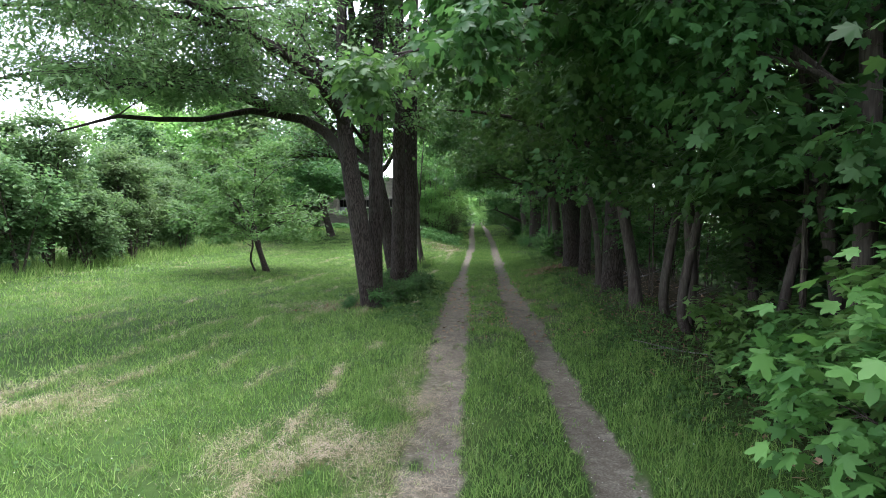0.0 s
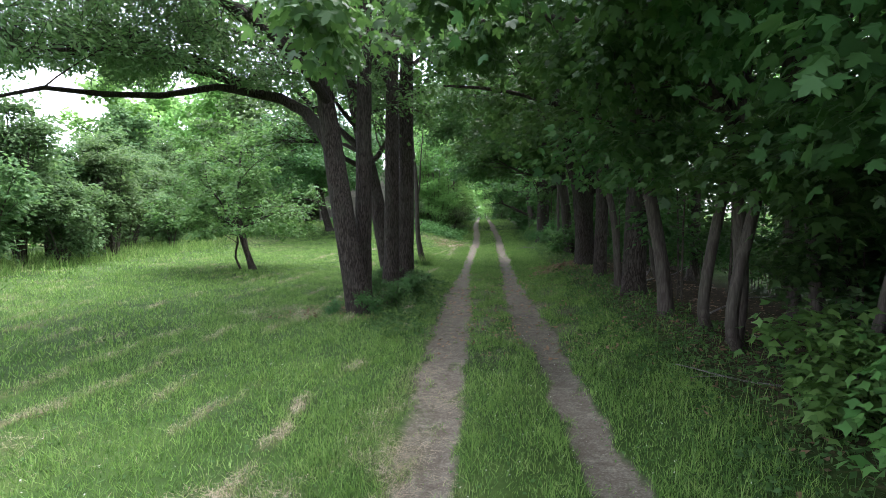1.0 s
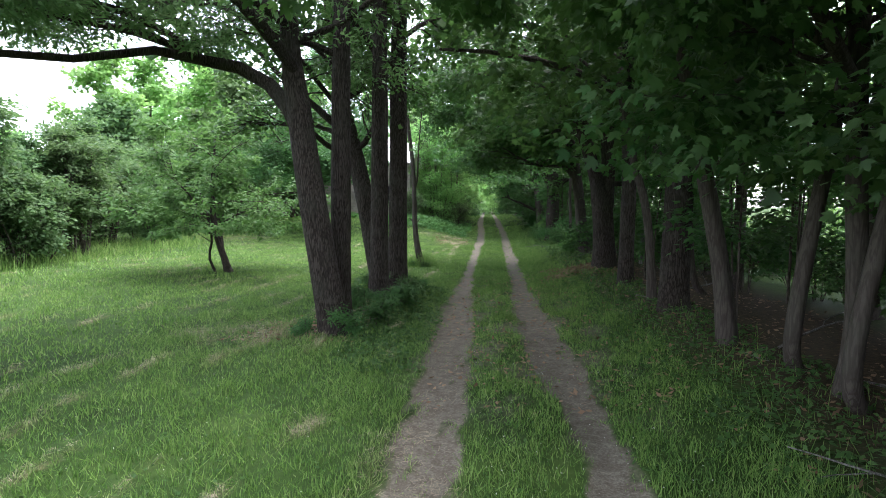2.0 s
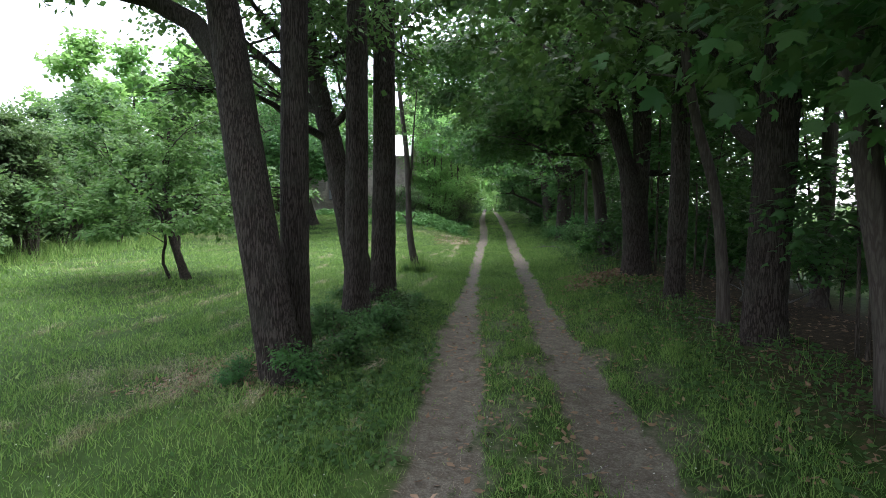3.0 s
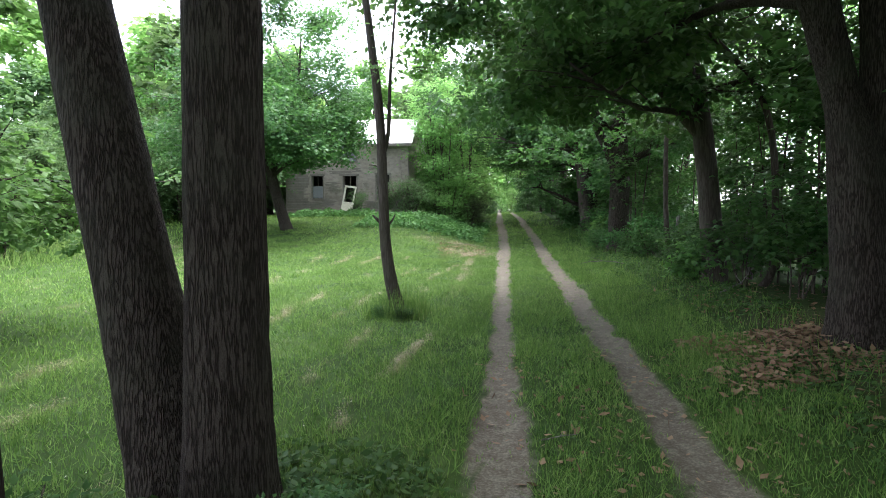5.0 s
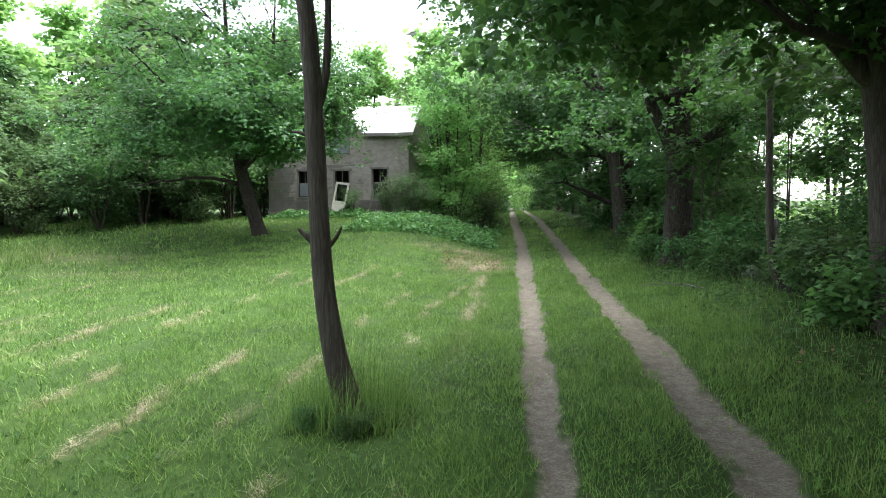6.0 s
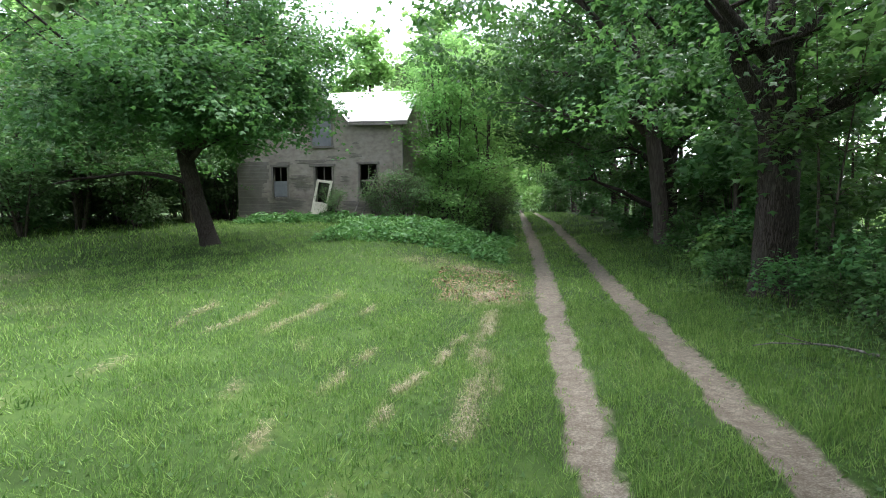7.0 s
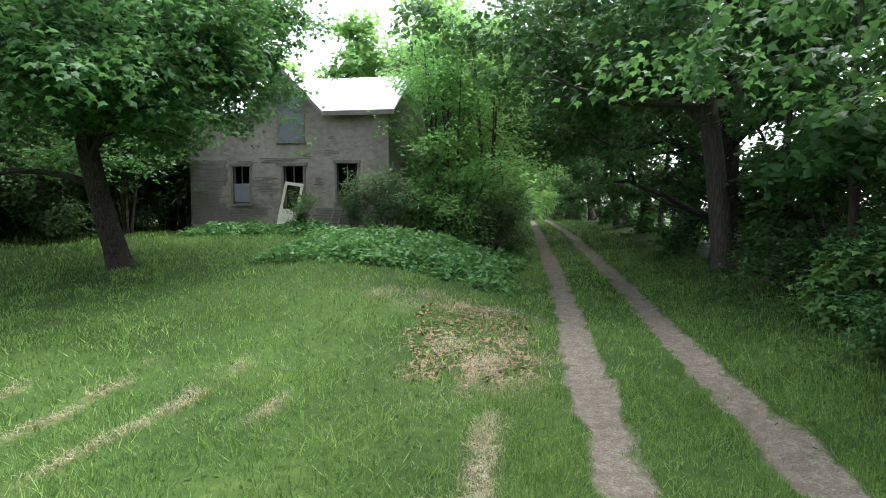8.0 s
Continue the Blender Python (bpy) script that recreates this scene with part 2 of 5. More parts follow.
def grass_material():
    m, nt, b = nodes_of("grass_blades")
    s, x, y, geo = streaks(nt)
    island = nt.nodes.new("ShaderNodeNewGeometry").outputs["Random Per Island"]
    big = noise_of(nt, 0.6, 5.0, geo, 0.65)
    big = math_node(nt, "ADD", math_node(nt, "MULTIPLY", math_node(nt, "SUBTRACT", big, 0.5), 1.8), 0.5, True)
    mid = noise_of(nt, 4.5, 3.0, geo, 0.6)
    mid = math_node(nt, "ADD", math_node(nt, "MULTIPLY", math_node(nt, "SUBTRACT", mid, 0.5), 2.2), 0.5, True)
    patches = math_node(nt, "ADD", math_node(nt, "MULTIPLY", big, 0.26), math_node(nt, "MULTIPLY", mid, 0.24))
    f = math_node(nt, "ADD", math_node(nt, "MULTIPLY", math_node(nt, "POWER", island, 1.3), 0.52), patches)
    col = ramp(nt, f, [(0.15, (0.052, 0.118, 0.026)), (0.45, (0.140, 0.256, 0.056)), (0.75, (0.246, 0.370, 0.100)), (1.0, (0.46, 0.47, 0.26))])
    col = mix(nt, s, col, (0.47, 0.40, 0.25))
    nt.links.new(col, b.inputs["Base Color"])
    b.inputs["Roughness"].default_value = 0.6
    b.inputs["Specular IOR Level"].default_value = 0.2
    tr = nt.nodes.new("ShaderNodeBsdfTranslucent")
    nt.links.new(col, tr.inputs["Color"])
    ms = add(nt, "ShaderNodeMixShader", Fac=0.4)
    nt.links.new(b.outputs[0], ms.inputs[1])
    nt.links.new(tr.outputs[0], ms.inputs[2])
    nt.links.new(ms.outputs[0], nt.nodes["Material Output"].inputs["Surface"])
    return m


GROUND = ground_material()
GRASS = grass_material()
BARK_RIDGED = bark("ridged_grey_bark", (0.014, 0.010, 0.008), (0.040, 0.031, 0.025), (0.088, 0.073, 0.061), 44, 0.02)
BARK_SMOOTH = bark("smooth_grey_bark", (0.042, 0.034, 0.027), (0.058, 0.048, 0.040), (0.086, 0.073, 0.061), 22, 0.003)
BARK_TWIG = bark("dark_twig_bark", (0.03, 0.024, 0.018), (0.07, 0.058, 0.045), (0.13, 0.11, 0.09), 30, 0.01)
LEAF_MAPLE = leaf("maple_leaf", (0.023, 0.065, 0.020), (0.050, 0.121, 0.036), (0.098, 0.201, 0.064), 0.5, 0.45, 0.25)
LEAF_LIGHT = leaf("box_elder_leaf", (0.120, 0.255, 0.066), (0.195, 0.370, 0.105), (0.29, 0.49, 0.16), 0.58, 0.5, 0.2)
LEAF_COVER = leaf("ground_cover_leaf", (0.035, 0.120, 0.034), (0.080, 0.210, 0.058), (0.145, 0.300, 0.090), 0.4, 0.5, 0.2)
LEAF_HEDGE = leaf("hedge_leaf", (0.049, 0.098, 0.039), (0.089, 0.161, 0.064), (0.158, 0.236, 0.108), 0.5, 0.55, 0.14)
LEAF_APPLE = leaf("apple_leaf", (0.043, 0.110, 0.030), (0.079, 0.181, 0.051), (0.131, 0.251, 0.080), 0.42, 0.55, 0.14)
LEAF_FERN = leaf("ground_plant_leaf", (0.024, 0.074, 0.021), (0.051, 0.127, 0.037), (0.094, 0.190, 0.055), 0.35, 0.55, 0.15)
# Paler maple leaf: young leaves, with the light on them put into colour
LEAF_SAPLING_LIT = leaf("lit_maple_sapling_leaf", (0.046, 0.123, 0.032), (0.092, 0.204, 0.050), (0.161, 0.304, 0.081), 0.45, 0.5, 0.25)


# ---------------------------------------------------------------- wood and leaves
def ring_tube(pts, radii, sides, rng=None, flare=0.0):
    """Vertices and faces of a tapered tube with an uneven outline."""
    pts, radii = np.asarray(pts, float), np.asarray(radii, float)
    n = len(pts)
    tang = np.gradient(pts, axis=0)
    tang /= np.linalg.norm(tang, axis=1)[:, None] + 1e-9
    ref = np.where(np.abs(tang[:, 2:3]) > 0.9, [[1.0, 0, 0]], [[0, 0, 1.0]])
    side = np.cross(tang, ref)
    side /= np.linalg.norm(side, axis=1)[:, None] + 1e-9
    for i in range(1, n):
        s = side[i - 1] - tang[i] * (side[i - 1] @ tang[i])
        side[i] = s / (np.linalg.norm(s) + 1e-9)
    other = np.cross(tang, side)
    ang = np.linspace(0, 2 * np.pi, sides, endpoint=False)
    lobes = np.ones((n, sides))
    if rng is not None:
        ph = rng.uniform(0, 6.28, 3)
        up = np.linspace(0, 1, n)[:, None]
        lobes += 0.05 * np.sin(3 * ang[None] + ph[0] + 3 * up) + 0.035 * np.sin(5 * ang[None] + ph[1] - 4 * up) + rng.normal(0, 0.012, (n, sides))
        if flare:
            lobes += flare * np.exp(-up * n * 0.75) * (0.75 + 0.5 * np.sin(5 * ang[None] + ph[2]))
    r = radii[:, None] * lobes
    v = pts[:, None] + r[..., None] * (np.cos(ang)[None, :, None] * side[:, None] + np.sin(ang)[None, :, None] * other[:, None])
    v = np.concatenate([v.reshape(-1, 3), pts[-1:] + tang[-1:] * radii[-1]])
    faces = []
    for i in range(n - 1):
        for j in range(sides):
            k = (j + 1) % sides
            faces.append((i * sides + j, i * sides + k, (i + 1) * sides + k, (i + 1) * sides + j))
    for j in range(sides):
        faces.append(((n - 1) * sides + j, (n - 1) * sides + (j + 1) % sides, n * sides))
    return v, faces


def join(pieces):
    verts, faces, at = [], [], 0
    for v, f in pieces:
        verts.append(v)
        faces += [tuple(i + at for i in q) for q in f]
        at += len(v)
    return np.concatenate(verts), faces


def spline(pts, n):
    """A smooth line of n places through a few."""
    pts = np.asarray(pts, float)
    t = np.linspace(0, len(pts) - 1, n)
    i = np.clip(t.astype(int), 0, len(pts) - 2)
    f = (t - i)[:, None]
    p0, p1, p2, p3 = pts[np.maximum(i - 1, 0)], pts[i], pts[i + 1], pts[np.minimum(i + 2, len(pts) - 1)]
    return 0.5 * (2 * p1 + (p2 - p0) * f + (2 * p0 - 5 * p1 + 4 * p2 - p3) * f ** 2 + (3 * p1 - p0 - 3 * p2 + p3) * f ** 3)


def lobed(points, droop=0.12):
    """A leaf outline, stalk first, as a fan of triangles."""
    p = np.array([(x, y, -droop * (x * x * 2.2 + y * y * 0.5)) for x, y in points])
    return p, np.array([(0, i, i + 1) for i in range(1, len(p) - 1)])


MAPLE_FINE = lobed([(0, 0), (0.22, -0.07), (0.36, 0.08), (0.52, 0.10), (0.40, 0.28), (0.60, 0.55), (0.36, 0.56), (0.20, 0.50), (0.19, 0.76), (0.0, 1.0),
                    (-0.19, 0.76), (-0.20, 0.50), (-0.36, 0.56), (-0.60, 0.55), (-0.40, 0.28), (-0.52, 0.10), (-0.36, 0.08), (-0.22, -0.07)], 0.16)
MAPLE_MID = lobed([(0, 0), (0.56, 0.34), (0.21, 0.50), (0.0, 1.0), (-0.21, 0.50), (-0.56, 0.34)], 0.16)
MAPLE_FAR = lobed([(0, 0), (0.52, 0.40), (0.0, 1.0), (-0.52, 0.40)], 0.2)
OVATE = lobed([(0, 0), (0.27, 0.42), (0.0, 1.0), (-0.27, 0.42)], 0.25)
NARROW = lobed([(0, 0), (0.17, 0.45), (0.0, 1.0), (-0.17, 0.45)], 0.3)


def leaves(rng, places, outward, size, shape, tilt=0.5, hang=0.35):
    """Leaves at the places given, their tips turned outward and down."""
    n = len(places)
    tip = outward + rng.normal(0, 0.55, (n, 3))
    tip[:, 2] = tip[:, 2] * 0.4 - hang + rng.normal(0, 0.25, n)
    tip /= np.linalg.norm(tip, axis=1)[:, None] + 1e-9
    up = np.tile([0, 0, 1.0], (n, 1)) + rng.normal(0, tilt, (n, 3)) + 0.35 * outward
    side = np.cross(tip, up)
    side /= np.linalg.norm(side, axis=1)[:, None] + 1e-9
    up = np.cross(side, tip)
    s = size * rng.uniform(0.65, 1.25, n)
    p, tris = shape
    v = places[:, None] + s[:, None, None] * (p[None, :, 0:1] * side[:, None] + p[None, :, 1:2] * tip[:, None] + p[None, :, 2:3] * up[:, None])
    t = tris[None] + (np.arange(n) * len(p))[:, None, None]
    return v.reshape(-1, 3), t.reshape(-1, 3)


def wander(rng, p, d, length, n, jitter, lift):
    pts, p, d = [np.array(p, float)], np.array(p, float), unit(d)
    for _ in range(n):
        d = unit(d + rng.normal(0, jitter, 3) + np.array([0, 0, lift]))
        p = p + d * (length / n)
        pts.append(p)
    return np.array(pts)


def boughs(rng, starts, spec, ok=lambda p: np.ones(len(p), bool)):
    """Limbs, side branches and twigs from (place, way, length, radius); the wood's pieces, leaf places and their outward ways."""
    wood, at, out = [], [], []
    for p, d, length, r in starts:
        limb = wander(rng, p, d, length, 6, spec.get("jitter", 0.13), spec.get("lift", 0.03))
        whole = bool(ok(limb[3:4])[0]) and bool(ok(limb[6:7])[0])
        if whole or r > 0.05 and bool(ok(limb[3:4])[0]):
            wood.append(ring_tube(limb, np.linspace(r, r * 0.25, 7), 6))
        for k in range(spec.get("side", 5)):
            u = rng.uniform(0.22, 1.0)
            i = min(int(u * 6), 5)
            q = limb[i] + (limb[i + 1] - limb[i]) * (u * 6 - i)
            ahead = unit(limb[i + 1] - limb[i])
            turn = unit(ahead * 0.75 + rng.normal(0, 0.62, 3) * np.array([1, 1, 0.55]))
            sl = length * spec.get("side_len", 0.42) * rng.uniform(0.6, 1.15) * (1.15 - 0.5 * u)
            sub = wander(rng, q, turn, sl, 4, 0.16, spec.get("side_lift", 0.0))
            if whole and spec.get("side_wood", True) and bool(ok(sub[4:5])[0]):
                wood.append(ring_tube(sub, np.linspace(r * 0.38, r * 0.08, 5), 3))
            for _ in range(spec.get("twigs", 4)):
                w = rng.uniform(0.25, 1.0)
                i2 = min(int(w * 4), 3)
                q2 = sub[i2] + (sub[i2 + 1] - sub[i2]) * (w * 4 - i2)
                td = unit(unit(sub[i2 + 1] - sub[i2]) * 0.6 + rng.normal(0, 0.6, 3) * np.array([1, 1, 0.5]))
                tl = spec.get("twig_len", 0.7) * rng.uniform(0.6, 1.3)
                tw = wander(rng, q2, td, tl, 2, 0.15, spec.get("twig_lift", -0.08))
                if spec.get("twig_wood", False) and whole and bool(ok(tw[2:3])[0]):
                    wood.append(ring_tube(tw, (r * 0.06 + 0.004, r * 0.04 + 0.003, 0.002), 3))
                m = spec.get("leaves", 22)
                f = rng.uniform(0.05, 1.1, m)[:, None]
                spread = spec.get("spread", 0.16)
                pos = tw[0] + (tw[2] - tw[0]) * f + rng.normal(0, spread, (m, 3)) * np.array([1, 1, 0.55])
                at.append(pos)
                o = pos - (tw[0] + (tw[2] - tw[0]) * f) + td * 0.2
                out.append(o / (np.linalg.norm(o, axis=1)[:, None] + 1e-9))
    return wood, np.concatenate(at), np.concatenate(out)


def clear_lane(p, low=2.9):
    """True where a leaf may hang: not in the way above the wheel tracks."""
    inside = (p[:, 0] > -2.1) & (p[:, 0] < 1.15) & (p[:, 2] < low)
    return ~inside


def above(z, base=0.0):
    """Keeps leaves above a height only."""
    return lambda p: p[:, 2] - base > z + 0.35 * wave(p[:, 0], p[:, 1], 0.8)


def tree(name, at, stems, spec, label, category, leaf_mat, bark_mat, shape, seed, extra=(), group="", limbs=14, crown=(0.35, 1.0, 3.0), only=None, bare=False):
    """stems: lists of (x, y, z, radius) from the base. crown: from and to which share of the stem it grows limbs, and their length."""
    rng = np.random.default_rng(seed)
    base = thing(name, at, label, category, group)
    starts = list(extra)
    for s in stems:
        s = np.asarray(s, float)
        n = max(10, int(3 * (s[-1, 2] - s[0, 2])))
        line = spline(s, n)
        v, f = ring_tube(line[:, :3], np.maximum(line[:, 3], 0.006), 14 if s[0, 3] > 0.1 else 8, rng, 0.13 if s[0, 2] < 0.3 else 0.0)
        kind = "trunk" if s[0, 2] < 0.3 else "limb"
        link(kind, mesh_of(kind, v, f), bark_mat, base, smooth_shade=True)
        lo, hi, reach = crown
        for k in range(limbs):
            u = lo + (hi - lo) * (k + rng.uniform(0, 1)) / limbs
            i = min(int(u * (n - 1)), n - 2)
            p, r = line[i, :3], line[i, 3]
            a = k * 2.4 + rng.uniform(-0.5, 0.5) + seed
            if s[0, 2] > 0.3 and abs(s[-1, 2] - s[0, 2]) < 2.5:
                starts.append((p, (math.cos(a), math.sin(a), rng.uniform(-0.35, 0.35)), reach * rng.uniform(0.4, 0.75), max(r * 0.4, 0.01)))
                continue
            rise = 0.15 + 0.75 * (u - lo) / max(hi - lo, 0.01) + rng.uniform(-0.15, 0.2)
            shape_len = math.sin(math.pi * (0.22 + 0.70 * (u - lo) / max(hi - lo, 0.01)))
            starts.append((p, (math.cos(a), math.sin(a), rise), reach * shape_len * rng.uniform(0.75, 1.2), max(r * spec.get("thick", 0.42), 0.012)))
    wood, pos, out = boughs(rng, starts, spec, (lambda p: np.ones(len(p), bool)) if only is None else lambda p: only(p + np.array(at)))
    v, f = join(wood)
    tagged(link("branchwork", mesh_of("branchwork", v, f), bark_mat, base, smooth_shade=True), kind="stuff")
    if not bare:
        keep = (clear_lane(pos + np.array(at)) | (at[2] < -40)) & (True if only is None else only(pos + np.array(at)))
        pos, out = pos[keep], out[keep]
        v, t = leaves(rng, pos, out, spec.get("leaf", 0.12), shape, spec.get("tilt", 0.5), spec.get("hang", 0.35))
        link("crown", tri_mesh("crown", v, t), leaf_mat, base)
    return base


def airy(low, thick=7.0):
    """A crown that hangs in loose sprays from a low height and closes above a greater one."""
    return lambda p: (p[:, 2] > thick) | ((p[:, 2] > low) & (wave(p[:, 0], p[:, 1] + p[:, 2], 0.55, 4.0) > 0.12))


def stand(x, y, sink=0.06):
    return (x, y, ground_at(x, y) - sink)


# ---------------------------------------------------------------- ground
def build_ground():
    def steps(near, *rings):
        pos = list(np.arange(near[0], near[1] + 1e-6, near[2]))
        for lo, hi, st in rings:
            pos = list(np.arange(lo, pos[0] - st * 0.5, st)) + pos + list(np.arange(pos[-1] + st, hi + 1e-6, st))
        return np.array(pos)
    xs = steps((-9.0, 1.8, 0.1), (-14, 6, 0.35), (-34, 22, 1.5), (-120, 120, 8), (-900, 900, 60))
    ys = steps((5, 70, 0.3), (-10, 110, 1.5), (-120, 260, 10), (-900, 1500, 80))
    gx, gy = np.meshgrid(xs, ys)
    gz = height(gx, gy)
    v = np.stack([gx, gy, gz], -1).reshape(-1, 3)
    nx = len(xs)
    i, j = np.meshgrid(np.arange(len(ys) - 1), np.arange(nx - 1), indexing="ij")
    a = (i * nx + j).ravel()
    tris = np.concatenate([np.stack([a, a + 1, a + nx + 1], -1), np.stack([a, a + nx + 1, a + nx], -1)])
    me = tri_mesh("ground", v, tris)
    col = me.attributes.new("wheel", "FLOAT", "POINT")
    col.data.foreach_set("value", np.maximum(track(gx, gy), 0.42 * worn(gx, gy)).ravel().astype(np.float32))
    col = me.attributes.new("straw", "FLOAT", "POINT")
    col.data.foreach_set("value", (0.55 * straw(gx, gy) * (gy < 60)).ravel().astype(np.float32))
    ob = link("ground", me, GROUND, smooth_shade=True)
    tagged(ob, "mown lawn and woodland floor with two bare wheel tracks", "ground", kind="structure")


build_ground()


def build_grass():
    rng = np.random.default_rng(5)
    sets = []

    def patch(x0, x1, y0, y1, density, blade, width, lean=0.35, thin=None):
        n = int((x1 - x0) * (y1 - y0) * density)
        x, y = rng.uniform(x0, x1, n), rng.uniform(y0, y1, n)
        clump = 0.55 + 0.45 * wave(x, y, 0.8, 3.0)
        keep = rng.uniform(0, 1, n) > track(x, y) * 0.96
        keep &= rng.uniform(0, 1, n) < (0.45 + 0.6 * clump) * (1 - 0.82 * worn(x, y))
        if thin is not None:
            keep &= rng.uniform(0, 1, n) < thin(x, y)
        x, y, clump = x[keep], y[keep], clump[keep]
        short = 1 - 0.75 * np.clip(track(x, y) * 2, 0, 1)
        tuft = 1 + 0.8 * np.clip(wave(x, y, 0.45, 9.0), 0, 1) + 0.5 * np.clip(wave(x, y, 0.17, 2.0), 0, 1)
        sets.append((x, y, blade * (0.45 + 0.6 * clump) * rng.uniform(0.5, 1.3, len(x)) * short * tuft, np.full(len(x), width), lean))

    patch(-2.2, 2.6, 7.5, 46, 1500, 0.105, 0.010, 0.8)
    patch(-6.5, -2.2, 8, 46, 850, 0.095, 0.013, 0.8)
    patch(-14, -6.5, 11, 48, 270, 0.10, 0.024, 0.8)
    patch(-24, -14, 14, 60, 70, 0.13, 0.045, 0.7)
    patch(-14, 2.6, 46, 62, 250, 0.10, 0.024, 0.8)
    patch(-3.4, -2.25, 32.9, 33.9, 1300, 0.46, 0.012)
    patch(-22, -16.8, 17, 48, 60, 0.5, 0.035, 0.6)
    patch(-3, 3, 62, 110, 60, 0.12, 0.03)
    patch(1.25, 4.0, 7.5, 60, 260, 0.20, 0.010, 0.45, lambda x, y: np.clip(1.3 - (x - 1.4) / 2.6, 0, 1) * (1 - 0.6 * smooth(1.3 - np.abs(y - 22) / 10)))
    patch(8.5, 26, 20, 80, 20, 0.25, 0.05)
    x, y, h, w, lean = (np.concatenate([np.broadcast_to(s[k], s[0].shape) for s in sets]) for k in range(5))
    n = len(x)
    z = height(x, y) - 0.01
    a, b = rng.uniform(0, 6.283, n), rng.uniform(0, 6.283, n)
    side = np.stack([np.cos(a), np.sin(a), np.zeros(n)], -1) * (w / 2)[:, None]
    root = np.stack([x, y, z], -1)
    tilt = np.abs(rng.normal(0, 1, n)) * lean
    top = root + np.stack([np.cos(b) * tilt * h, np.sin(b) * tilt * h, h], -1)
    v = np.stack([root - side, root + side, top], 1).reshape(-1, 3)
    me = tri_mesh("grass", v, np.arange(3 * n).reshape(-1, 3))
    col = me.attributes.new("straw", "FLOAT", "POINT")
    col.data.foreach_set("value", np.repeat(straw(x, y) * 0.8, 3).astype(np.float32))
    tagged(link("grass", me, GRASS), "short mown grass with dried clippings in rows", "grass", kind="stuff")


build_grass()
STRAW = plain("dried_grass", [(0.3, (0.165, 0.132, 0.082)), (0.5, (0.295, 0.245, 0.160)), (0.7, (0.44, 0.385, 0.275))], 5.0, 0.8, 0.0, 0.001)


def build_straw():
    """Dried blades that lie loose on the lawn."""
    rng = np.random.default_rng(6)
    x = np.concatenate([rng.uniform(-3, -0.4, 380000), rng.uniform(-9, -1.5, 800000), rng.uniform(-20, -9, 150000)])
    y = np.concatenate([rng.uniform(8, 51, 380000), rng.uniform(9, 52, 800000), rng.uniform(14, 52, 150000)])
    k = rng.uniform(0, 1, len(x)) < straw(x, y) * 0.75
    x, y = x[k], y[k]
    n = len(x)
    a, length = rng.uniform(0, 6.283, n), rng.uniform(0.04, 0.14, n)
    w = rng.uniform(0.002, 0.0045, n) * (1 + 0.06 * np.clip(-x - 3, 0, 20))
    z = height(x, y) + rng.uniform(0.03, 0.085, n)
    mid = np.stack([x, y, z], -1)
    way = np.stack([np.cos(a), np.sin(a), rng.normal(0, 0.22, n)], -1) * (length / 2)[:, None]
    side = np.stack([-np.sin(a), np.cos(a), rng.normal(0, 0.3, n)], -1) * w[:, None]
    v = np.stack([mid - way - side * 0.5, mid - way + side * 0.5, mid + way], 1).reshape(-1, 3)
    tagged(link("dried_clippings", tri_mesh("dried_clippings", v, np.arange(3 * n).reshape(-1, 3)), STRAW), "dried cut grass lying in rows on the lawn", "hay", kind="stuff")


build_straw()


# ---------------------------------------------------------------- trees beside the lane
SPARSE = dict(side=6, side_len=0.5, twigs=5, twig_len=0.8, leaves=13, spread=0.18, leaf=0.12, jitter=0.14, twig_wood=True, lift=0.02, side_lift=0.03, twig_lift=0.02, hang=0.3)
DENSE = dict(side=8, side_len=0.48, twigs=6, twig_len=0.8, leaves=19, spread=0.16, leaf=0.15, jitter=0.12, lift=0.0, side_lift=-0.03, twig_lift=-0.12, hang=0.6)
BOUGH = dict(side=7, side_len=0.45, twigs=4, twig_len=0.5, leaves=14, spread=0.13, leaf=0.135, jitter=0.10, lift=-0.03, side_lift=-0.04, twig_lift=-0.12, hang=0.85, tilt=0.45)

